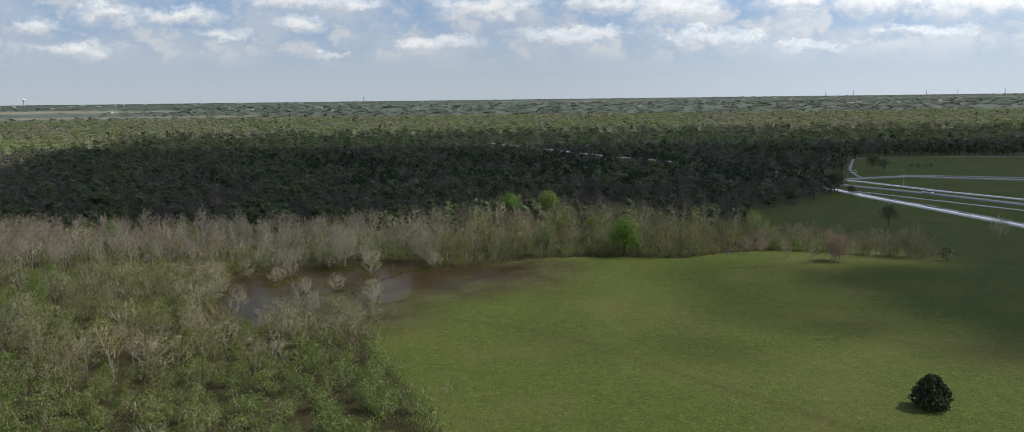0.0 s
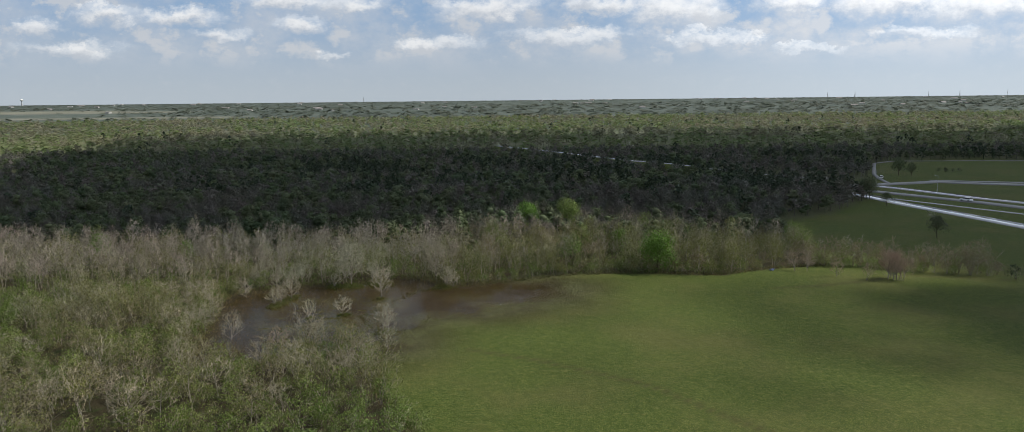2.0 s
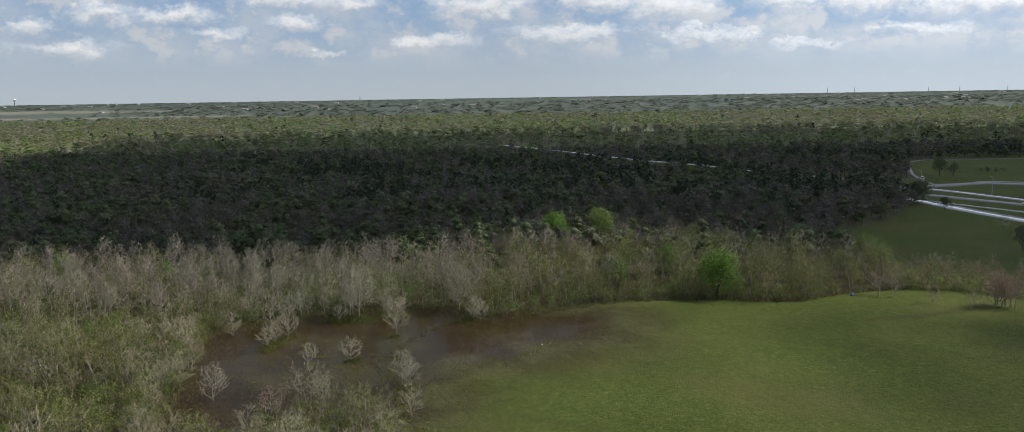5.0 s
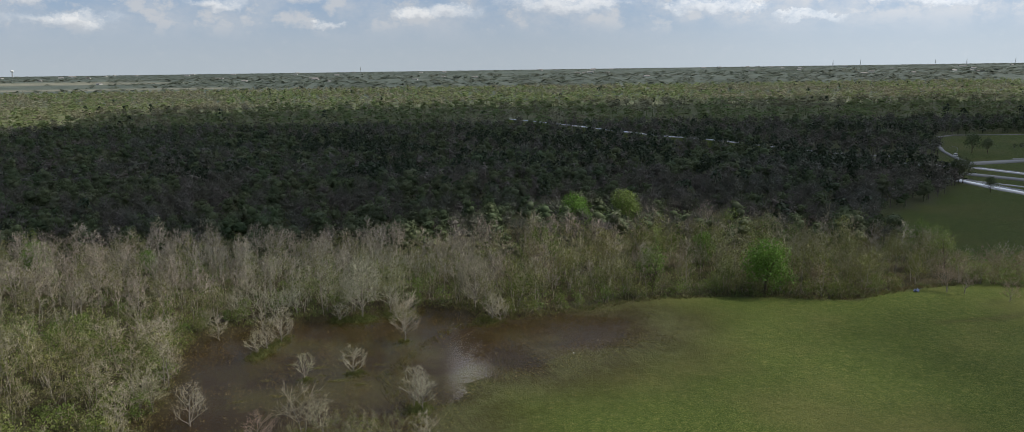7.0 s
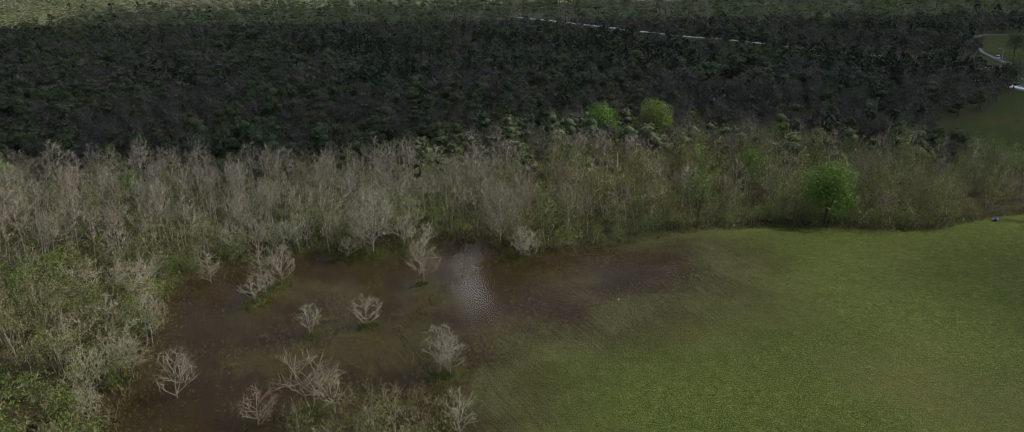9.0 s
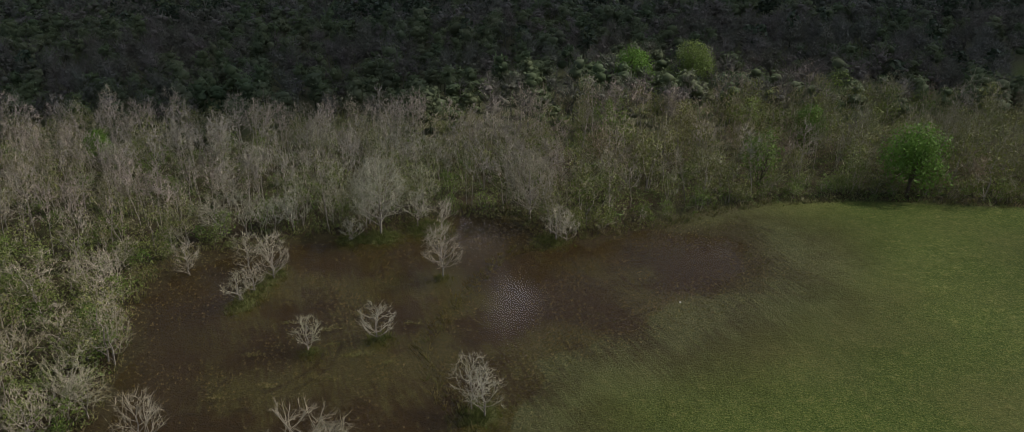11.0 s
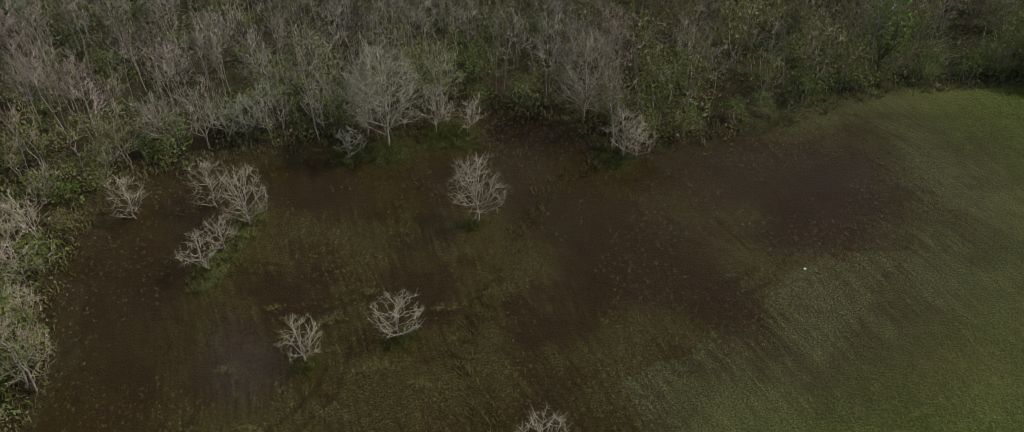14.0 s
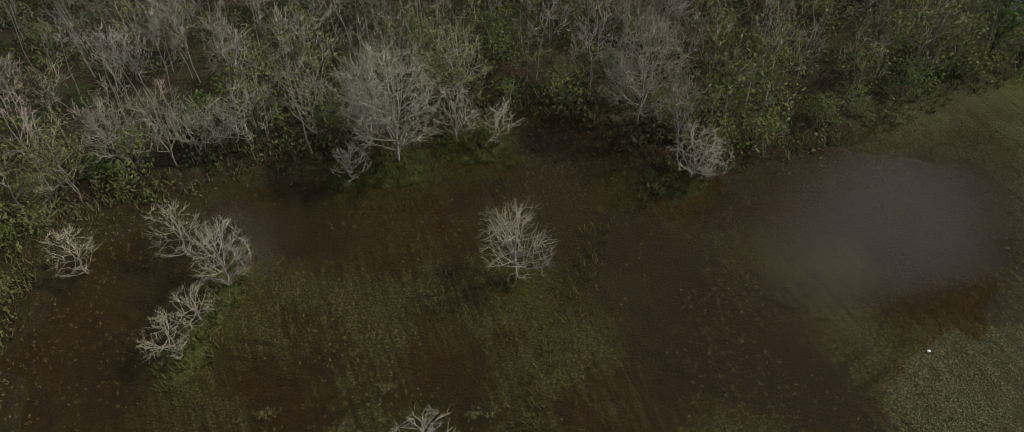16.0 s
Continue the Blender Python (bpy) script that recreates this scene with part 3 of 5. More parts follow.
def leaf_faces(rng, centres, size, flat=0.0, facing=None, loose=0.6):
    """Small folded leaf sprays, two triangles each, turned every way or roughly facing outwards."""
    c = np.asarray(centres, float)
    m = len(c)
    u = rng.normal(size=(m, 3))
    u[:, 2] *= 1 - flat
    other = rng.normal(size=(m, 3))
    if facing is not None:
        other = facing / (np.linalg.norm(facing, axis=1)[:, None] + 1e-9) + rng.normal(size=(m, 3)) * loose
        u = np.cross(u, other)
    u /= np.linalg.norm(u, axis=1)[:, None] + 1e-9
    w = np.cross(u, other)
    w /= np.linalg.norm(w, axis=1)[:, None] + 1e-9
    lift = np.cross(u, w)
    k = size * rng.uniform(0.6, 1.3, (m, 1))
    verts = np.stack([c - u * k, c + w * k * 0.55 + lift * k * 0.2, c + u * k, c - w * k * 0.55 + lift * k * 0.2], 1).reshape(-1, 3)
    one = np.array([(0, 1, 2), (0, 2, 3)])
    return verts, (one[None] + (np.arange(m) * 4)[:, None, None]).reshape(-1, 3)


def turned(rng, d, angle):
    """A direction that leaves d by about that many degrees."""
    side = rng.normal(size=3)
    side -= d * side.dot(d)
    side /= np.linalg.norm(side) + 1e-9
    a = radians(angle)
    return d * math.cos(a) + side * math.sin(a)


def skeleton(rng, height, stems=1, clear=0.3, limbs=9, forks=4, twigs=4, spread=45, reach=0.42, radius=0.09, rise=0.25, lean=4, wobble=16, fine_r=0.014):
    """Trunk and limbs, and the twigs with their tips."""
    wood, fine, tips = [], [], []

    def run(p, d, length, r0, r1, pieces, wobble, lift):
        out = [(p, d, r0)]
        for k in range(pieces):
            d = turned(rng, d, rng.uniform(0, wobble))
            d = d + np.array([0, 0, lift])
            d /= np.linalg.norm(d)
            q = p + d * length / pieces
            ra, rb = r0 + (r1 - r0) * k / pieces, r0 + (r1 - r0) * (k + 1) / pieces
            wood.append((*p, *q, ra, rb, s))
            p = q
            out.append((p, d, rb))
        return out

    for s in range(stems):
        base = np.array([rng.normal() * 0.25, rng.normal() * 0.25, -0.25]) * (stems > 1) + np.array([0, 0, -0.25])
        d = turned(rng, np.array([0, 0, 1.0]), rng.uniform(0.3, 1) * (lean if stems == 1 else 22))
        h = height * rng.uniform(0.86, 1.0) * 0.80
        trunk = run(base, d, h, radius / stems ** 0.4, radius * 0.28, 5, 7, 0.06)
        for k in range(max(2, limbs // stems)):
            f = clear + (1 - clear) * (k + rng.uniform(0, 1)) / max(2, limbs // stems)
            pos = min(f * 5, 4.999)
            i = int(pos)
            p = trunk[i][0] + (trunk[i + 1][0] - trunk[i][0]) * (pos - i)
            r = (trunk[i][2]) * 0.62
            length = height * reach * (1.15 - 0.6 * f) * rng.uniform(0.75, 1.2)
            limb = run(p, turned(rng, trunk[i][1], spread * rng.uniform(0.7, 1.25)), length, r, r * 0.35, 3, wobble, rise)
            for f2 in range(forks):
                a, d2, r2 = limb[1 + f2 % 3]
                long2 = length * rng.uniform(0.35, 0.65)
                d2 = turned(rng, d2, rng.uniform(18, 48)) + np.array([0, 0, rise * 0.5])
                d2 /= np.linalg.norm(d2)
                b = a + d2 * long2
                wood.append((*a, *b, max(0.020, r2 * 0.5), 0.010, s))
                for t in range(twigs):
                    st = a + (b - a) * rng.uniform(0.25, 1.0)
                    d3 = turned(rng, d2, rng.uniform(12, 55)) + np.array([0, 0, rise * 0.4])
                    d3 /= np.linalg.norm(d3)
                    end = st + d3 * long2 * rng.uniform(0.4, 0.8)
                    fine.append((*st, *end, fine_r, 0.0))
                    tips.append((st + end) / 2)
                    tips.append(end)
    return np.array(wood), np.array(fine), np.array(tips)


def blend(*pieces):
    verts, faces, shift = [], [], 0
    for v, f in pieces:
        verts.append(v)
        faces.append(f + shift)
        shift += len(v)
    return np.concatenate(verts), np.concatenate(faces)


def crowned(rng, height, width, clear=0.2, limbs=10, forks=4, twigs=4, radius=0.1, wobble=0.10, stems=1, lean=4, fine_r=0.014, top=0.72, rise=0.35, twig=0.15, droop=0.0):
    """A bare tree whose limbs and twigs fill a rounded crown: wood, twigs and their tips."""
    wood, fine, tips = [], [], []
    half, tall = width / 2, height * (1 - clear) / 2
    for s in range(stems):
        turn = rng.uniform(0, 2 * math.pi) + s * 2 * math.pi / stems
        off = half * 0.42 * (stems > 1)
        shift = np.array([math.cos(turn), math.sin(turn), 0])
        tilt = math.tan(radians(lean * rng.uniform(0.3, 1.0)))
        side = np.array([math.cos(turn), math.sin(turn), 0]) * tilt
        h = height * (rng.uniform(0.85, 1.0) if stems > 1 else 1.0)
        axis = [np.array([0, 0, -0.25]) + shift * 0.15 * (stems > 1)]
        for k in range(1, 6):
            f = k / 5 * top
            axis.append(np.array([0, 0, h * f]) + shift * off * f / top + side * h * f + np.array([*rng.normal(size=2), 0]) * wobble * 0.25 * width * (k < 5))
        r_at = lambda f: radius / stems ** 0.4 * (1 - 0.72 * f)
        for k in range(5):
            wood.append((*axis[k], *axis[k + 1], r_at(k / 5), r_at((k + 1) / 5), s))
        hub = axis[-1] * np.array([1, 1, 0]) * 0.8 + np.array([0, 0, h * clear + tall])
        count = max(3, limbs // stems)
        for k in range(count):
            u = 1 - 1.5 * (k + 0.5) / count
            a = 2.4 * k + turn + rng.uniform(-0.5, 0.5)
            way = np.array([math.sqrt(max(0, 1 - u * u)) * math.cos(a), math.sqrt(max(0, 1 - u * u)) * math.sin(a), u])
            end = hub + way * np.array([half, half, tall]) * rng.uniform(0.78, 1.08) * (0.8 if stems > 1 else 1)
            reach = math.hypot(*(end - hub)[:2])
            f = np.clip((end[2] - reach * rng.uniform(0.55, 1.1)) / (h * top), clear * 0.75 / top, 0.97)
            i = min(int(f * 5), 4)
            p = axis[i] + (axis[i + 1] - axis[i]) * (f * 5 - i)
            span = end - p
            long = np.linalg.norm(span)
            bow = p + span * 0.5 + np.array([way[0], way[1], -0.25 + droop]) * long * 0.14 + rng.normal(size=3) * wobble * long
            at = lambda t: p * (1 - t) ** 2 + bow * 2 * t * (1 - t) + end * t * t
            r0 = max(0.024, r_at(f) * 0.55)
            knots = [at(t) + rng.normal(size=3) * wobble * long * 0.25 * (0 < t < 1) for t in (0.0, 0.36, 0.7, 1.0)]
            for q in range(3):
                wood.append((*knots[q], *knots[q + 1], r0 * (1 - 0.28 * q), max(0.010, r0 * (0.72 - 0.28 * q)), s))
            for q in range(forks):
                a0 = at(0.28 + 0.66 * (q + rng.uniform(0, 1)) / forks)
                aim = end + rng.normal(size=3) * np.array([half, half, tall * 0.8]) * 0.34
                out = (aim - hub) / np.array([half, half, tall])
                aim = hub + (aim - hub) / max(1.0, np.linalg.norm(out)) * rng.uniform(0.86, 1.06) - np.array([0, 0, droop * reach])
                bend = (a0 + aim) / 2 + rng.normal(size=3) * wobble * long * 0.7
                wood.append((*a0, *bend, max(0.016, r0 * 0.45), 0.014, s))
                wood.append((*bend, *aim, 0.015, 0.006, s))
                for w in range(twigs):
                    t = rng.uniform(0.2, 1.0)
                    st = a0 + (bend - a0) * t * 2 if t < 0.5 else bend + (aim - bend) * (t * 2 - 1)
                    go = (aim - a0) / (np.linalg.norm(aim - a0) + 1e-6) + 0.4 * way + np.array([0, 0, rise]) + rng.normal(size=3) * 0.55
                    go /= np.linalg.norm(go)
                    tip = st + go * width * twig * rng.uniform(0.6, 1.4)
                    fine.append((*st, *tip, fine_r, 0.0))
                    tips.append((st + tip) / 2)
                    tips.append(tip)
    return np.array(wood), np.array(fine), np.array(tips)


_bm = bmesh.new()
bmesh.ops.create_icosphere(_bm, subdivisions=1, radius=1.0)
CORE = np.array([v.co for v in _bm.verts])
CORE_FACES = np.array([[v.index for v in f.verts] for f in _bm.faces])
_bm.free()


def lumpy_crown(rng, count, width, height, base, size, lobes=7, up=0.0, loose=0.3, core=0.0):
    """Leaf sprays over a crown of several round lobes, uneven outside; core: the dense inside of each lobe."""
    centres, facing, masses = [], [], []
    for k in range(lobes):
        a = rng.uniform(0, 2 * math.pi)
        f = (k + rng.uniform(0, 1)) / lobes
        r = width * 0.30 * math.sqrt(rng.uniform(0.1, 1)) * (1.2 - 0.9 * f)
        zc = base + height * (0.24 + 0.50 * f)
        lobe_r = width * (rng.uniform(0.20, 0.36) if lobes > 2 else rng.uniform(0.34, 0.44))
        m = count // lobes
        d = rng.normal(size=(m, 3))
        d[:, 2] = np.abs(d[:, 2]) * np.where(rng.uniform(0, 1, m) < 0.2, -1, 1)
        d /= np.linalg.norm(d, axis=1)[:, None]
        rad = lobe_r * rng.uniform(0.78, 1.12, (m, 1))
        centres.append(d * rad * np.array([1, 1, 0.9]) + np.array([r * math.cos(a), r * math.sin(a), zc]))
        facing.append(d + np.array([0, 0, up]))
        if core:
            lump = CORE * lobe_r * core * (1 + 0.10 * rng.normal(size=(len(CORE), 1))) * np.array([1, 1, 0.9])
            masses.append((lump + np.array([r * math.cos(a), r * math.sin(a), zc]), CORE_FACES))
    return blend(leaf_faces(rng, np.concatenate(centres), size, 0.0, np.concatenate(facing), loose), *masses)


def split_wood(wood):
    """The thick stem and limbs, and the thin branches that belong to the crown."""
    thick = wood[:, 6] > 0.034
    if not thick.any():
        thick[:3] = True
    return wood[thick], wood[~thick][:, :8]


def plant(seed, leaves=0, leaf=0.3, scatter=0.35, flat=0.0, twig_width=1.0, grow=skeleton, whole=False, round_crown=None, **shape):
    """(stem mesh, twig mesh, leaf mesh) of one plant that grows at the origin; whole: its thin branches are full tubes."""
    rng = np.random.RandomState(seed)
    wood, fine, tips = grow(rng, **shape)
    thick, thin = split_wood(wood)
    fine[:, 6] *= twig_width
    thin[:, 6:8] *= 1.15 * twig_width ** 0.5
    twig = blend(spikes(fine), tubes(thin, 3) if whole else spikes(thin)) if len(thin) else spikes(fine)
    leaf_mesh = None
    if leaves:
        pick = tips[rng.randint(0, len(tips), leaves)] + rng.normal(size=(leaves, 3)) * scatter
        pick[:, 2] = np.maximum(pick[:, 2], 0.15)
        leaf_mesh = leaf_faces(rng, pick, leaf, flat, pick - np.array([0, 0, tips[:, 2].mean() * 0.7]), 0.8)
    if round_crown:
        wide, high, base, lobes = round_crown
        leaf_mesh = lumpy_crown(rng, leaves, wide, high, base, leaf, lobes, 0.0, 0.75)
    stems = [tubes(thick[thick[:, 8] == s][:, :8], 4) for s in np.unique(thick[:, 8])]
    return stems, twig, leaf_mesh


# kinds of plants, a few forms of each
BARE = [plant(11 + k, grow=crowned, leaves=60, leaf=0.09, scatter=0.25, height=6.4 - 0.3 * k, width=4.2 + 0.2 * k, clear=0.14, limbs=10, forks=4, twigs=5, radius=0.09, twig_width=1.5, stems=1 + k % 2, lean=8) for k in range(6)]
FINE_BARE = [plant(161 + k, grow=crowned, whole=True, leaves=60, leaf=0.06, scatter=0.2, height=6.0, width=4.5, clear=0.10, limbs=14, forks=5, twigs=6, radius=0.10, twig_width=1.0, stems=1 + k % 2, lean=6) for k in range(6)]
SLENDER = [plant(31 + k, grow=crowned, height=10.4, width=4.0 + 0.25 * (k % 3), clear=0.36, limbs=10, forks=4, twigs=5, radius=0.09, twig_width=1.55, lean=9, top=0.82, rise=0.5, twig=0.2) for k in range(6)]
BUDDING = [plant(51 + k, grow=crowned, leaves=330, leaf=0.125, scatter=0.25, height=7.0, width=4.6, clear=0.12, limbs=10, forks=4, twigs=4, radius=0.085, twig_width=1.4, stems=1 + k % 3, lean=7) for k in range(6)]
SHRUB = [plant(71 + k, round_crown=(4.4, 4.2, -0.5, 8), leaves=310, leaf=0.145, scatter=0.34, height=4.2, clear=0.06, limbs=9, forks=2, twigs=2, spread=56, reach=0.50, radius=0.06, rise=0.12, stems=3) for k in range(6)]
DENSE = [plant(111 + k, round_crown=(4.8, 7.4, -0.6, 10), grow=crowned, leaves=420, leaf=0.13, scatter=0.28, height=7.4, width=4.8, clear=0.05, limbs=11, forks=4, twigs=3, radius=0.085, twig_width=1.4, stems=1 + k % 3, lean=7) for k in range(6)]
TALL_LEAFY = [plant(91 + k, leaves=620, leaf=0.20, scatter=0.42, height=9.5, clear=0.2, limbs=10, forks=3, twigs=2, spread=50, reach=0.36, radius=0.14) for k in range(4)]


def far_tree(seed, kind, fine=1.0):
    """A tree of the wood as seen from far off; fine: how many sprays, against their size."""
    rng = np.random.RandomState(seed)
    trunk = np.array([(0, 0, -0.3, 0, 0, 6.0, 0.20, 0.09)])
    near = fine > 0.25
    if kind == "leafy":
        wide = rng.uniform(5.2, 6.8)
        return blend(tubes(trunk, 3), lumpy_crown(rng, int(120 * fine), wide, 9.6, 0.6, (0.46 if near else 0.62) / fine ** 0.42, 5 if fine > 0.9 else 4, 2.0 * (not near), 0.7 if near else 0.3, 0.66 * near))
    if kind == "bare":
        segs = []
        for k in range(int(60 * fine)):
            a, u = rng.uniform(0, 2 * math.pi), rng.uniform(-0.4, 1.0)
            ring = math.sqrt(1 - u * u)
            end = np.array([2.7 * ring * math.cos(a), 2.7 * ring * math.sin(a), 6.6 + 3.4 * u]) * np.array([1, 1, rng.uniform(0.92, 1.06)])
            st = end * np.array([0.30, 0.30, 1]) - np.array([0, 0, rng.uniform(1.2, 2.4)])
            segs.append((*st, *end, 0.075 / fine ** 0.4, 0.0))
        return blend(tubes(trunk * np.array([1, 1, 1, 1, 1, 1.2, 1, 1]), 3), spikes(segs), lumpy_crown(rng, int(60 * fine), 5.4, 8.4, 1.2, (0.36 if near else 0.56) / fine ** 0.42, 4, 2.0 * (not near), 0.8 if near else 0.3, 0.45 * near))
    crown, out = [], []
    for k in range(int(110 * fine)):
        f = rng.uniform(0, 1) ** 0.8
        a, r = rng.uniform(0, 2 * math.pi), 3.0 * (1 - f) ** 0.42 * rng.uniform(0.6, 1.0) + 0.15
        crown.append((r * math.cos(a), r * math.sin(a), 2.0 + 7.8 * f))
        out.append((math.cos(a), math.sin(a), 0.7))
    return blend(tubes(trunk * np.array([1, 1, 1, 1, 1, 1.7, 1, 1]), 3), leaf_faces(rng, crown, 0.62 / fine ** 0.5, 0.0, np.array(out), 0.5))


FAR_LEAFY = [far_tree(200 + k, "leafy") for k in range(8)]
FAR_BARE = [far_tree(220 + k, "bare") for k in range(8)]
FAR_PINE = [far_tree(240 + k, "pine", 0.55) for k in range(4)]
MIDDLE_LEAFY = [far_tree(300 + k, "leafy", 0.34) for k in range(6)]
MIDDLE_BARE = [far_tree(310 + k, "bare", 0.34) for k in range(6)]
FARTHER_LEAFY = [far_tree(280 + k, "leafy", 0.15) for k in range(6)]
FARTHER_BARE = [far_tree(290 + k, "bare", 0.2) for k in range(6)]
FARTHER_PINE = [far_tree(295 + k, "pine", 0.3) for k in range(4)]


def clump(seed):
    """The top of a far group of trees."""
    return lumpy_crown(np.random.RandomState(seed), 15, 20.0, 9.0, 0.0, 4.6, 5, 2.0, 0.2)


CLUMPS = [clump(260 + k) for k in range(5)]


def spread_points(seed, x0, x1, y0, y1, gap, jitter=0.9):
    """A jittered lattice of places."""
    rng = np.random.RandomState(seed)
    xs, ys = np.meshgrid(np.arange(x0, x1, gap), np.arange(y0, y1, gap))
    p = np.c_[xs.ravel(), ys.ravel()] + rng.uniform(-0.5, 0.5, (xs.size, 2)) * gap * jitter * 1.6
    return p


def stuff(name, label, category, forms, places, mat, seed, scale=(0.75, 1.25), tall=(0.85, 1.2), z=None):
    """Many plants in one mesh; each has its own turn, size and tone."""
    rng = np.random.RandomState(seed)
    places = np.asarray(places)
    verts, faces, tints, shift = [], [], [], 0
    which = rng.randint(0, len(forms), len(places))
    size, stretch, turn, tone = rng.uniform(*scale, len(places)), rng.uniform(*tall, len(places)), rng.uniform(0, 2 * math.pi, len(places)), rng.uniform(0, 1, len(places))
    zs = ground_z(places[:, 0], places[:, 1]) if z is None else z
    for k, (v, f) in enumerate(forms):
        pick = np.where(which == k)[0]
        if not len(pick):
            continue
        c, s = np.cos(turn[pick]), np.sin(turn[pick])
        sz = size[pick][:, None]
        x = (v[None, :, 0] * c[:, None] - v[None, :, 1] * s[:, None]) * sz + places[pick, 0][:, None]
        y = (v[None, :, 0] * s[:, None] + v[None, :, 1] * c[:, None]) * sz + places[pick, 1][:, None]
        h = v[None, :, 2] * sz * stretch[pick][:, None] + zs[pick][:, None]
        verts.append(np.stack([x, y, h], 2).reshape(-1, 3))
        faces.append((f[None] + (np.arange(len(pick)) * len(v) + shift)[:, None, None]).reshape(-1, 3))
        shift += len(v) * len(pick)
        tints.append(np.repeat(tone[pick], len(v)))
    ob = link_mesh(name, np.concatenate(verts), np.concatenate(faces), mat, tint=np.concatenate(tints))
    return tagged(ob, label, category, kind="stuff")


def woods(name, label, forms, places, stem, twig, leaf, seed, **size):
    """A stand of plants: stems, twigs and leaves of the same plants, each one mesh."""
    if not len(places):
        return
    root = stuff(name, label, "trees", [f[1] for f in forms], places, twig, seed, **size)
    stems = stuff("stems", "", "", [blend(*f[0]) for f in forms], places, stem, seed, **size)
    stems.parent = root
    if leaf:
        crown = stuff("foliage", "", "", [f[2] for f in forms], places, leaf, seed, **size)
        crown.parent = root


MODELS = {}


def single(kind, forms, k, stem, twig, leaf, x, y, size, turn, label, category, group=""):
    """One tree or bush as a thing of its own, with trunk, twigs and leaves."""
    key = (kind, id(forms), k % len(forms), leaf and leaf.name, twig.name)
    m = pose(x, y, float(ground_z(x, y)), 0, 0, turn) @ Matrix.Diagonal((size, size, size, 1))
    if key in MODELS:
        ob = MODELS[key].copy()
        scene.collection.objects.link(ob)
        for child in MODELS[key].children:
            c = child.copy()
            scene.collection.objects.link(c)
            c.parent = ob
    else:
        form = forms[k % len(forms)]
        ob = new(kind)
        for s, mesh in enumerate(form[0]):
            link_mesh("stem" if len(form[0]) > 1 else "trunk", *mesh, stem, ob)
        link_mesh("crown", *form[1], twig, ob, np.full(len(form[1][0]), 0.0))
        if form[2] is not None and leaf:
            link_mesh("foliage", *form[2], leaf, ob, np.full(len(form[2][0]), 0.0))
        MODELS[key] = ob
    ob.matrix_basis = m
    return tagged(ob, label, category, group)


def in_view(p, slack=25):
    """The wedge of land that the flight looks over."""
    return np.abs(p[:, 0] + 0.06 * p[:, 1]) < 0.70 * p[:, 1] + slack


def wooded(p, margin=0.8):
    keep = (depth_in(FIELD, p[:, 0], p[:, 1]) < -margin) & (depth_in(POND, p[:, 0], p[:, 1]) < -margin)
    return keep & (line_distance(FAR_ROAD, p[:, 0], p[:, 1]) > 5.5)


def edge_gap(p):
    """Metres from the field's or the pond's edge."""
    return np.minimum(np.abs(depth_in(FIELD, p[:, 0], p[:, 1])), np.abs(depth_in(POND, p[:, 0], p[:, 1])))


rng = np.random.RandomState(42)

# -- the thicket west of field and pond, and the bare wood north of it
def in_band(p):
    """The tall bare wood north of the pond."""
    return (p[:, 1] > 203 + 0.10 * np.minimum(p[:, 0] + 60, 0)) & (p[:, 0] < -22)


near, tall, behind = spread_points(1, -190, 90, 84, 262, 3.3), spread_points(12, -190, -20, 190, 252, 3.15), spread_points(14, -22, 90, 195, 264, 3.9)
near = near[(near[:, 0] < -22) | (near[:, 1] < 195)]
near = np.concatenate([near[~in_band(near)], tall[in_band(tall)], behind[behind[:, 0] >= -22]])
near = near[wooded(near) & in_view(near, 10)]
px, py = near[:, 0], near[:, 1]
patchy = value_noise(px, py, 22.0) + rng.uniform(-0.22, 0.22, len(near))
band = in_band(near)
mixed = (px >= -22) & (py > 195)                                         # budding wood behind the field
thicket = ~band & ~mixed
draw = rng.uniform(0, 1, len(near))
front_green = smooth(150 - py + (px + 60) * 0.5, 0, 60) * 0.35
kinds = np.full(len(near), "shrub ", dtype="U8")
kinds[thicket] = np.where(patchy[thicket] + front_green[thicket] > 0.51, "shrub", np.where(draw[thicket] < 0.36, "bare", "budding"))
edge = edge_gap(near)
kinds[band] = np.where(draw[band] < 0.58, "slender", np.where(draw[band] < 0.74, "budding", np.where(draw[band] < 0.90, "bare", "shrub")))
kinds[band & (edge < 4.5)] = np.where(draw[band & (edge < 4.5)] < 0.2, "slender", np.where(draw[band & (edge < 4.5)] < 0.5, "budding", np.where(draw[band & (edge < 4.5)] < 0.8, "bare", "shrub")))
kinds[mixed] = np.where(draw[mixed] < 0.42, "dense", np.where(draw[mixed] < 0.50, "russet", np.where(draw[mixed] < 0.54, "leafy", np.where(draw[mixed] < 0.74, "slender", np.where(draw[mixed] < 0.88, "budding", "olive")))))
near_edge = edge < 3.2
kinds[mixed & near_edge] = np.where(draw[mixed & near_edge] < 0.60, "olive", np.where(draw[mixed & near_edge] < 0.75, "shrub", "dense"))

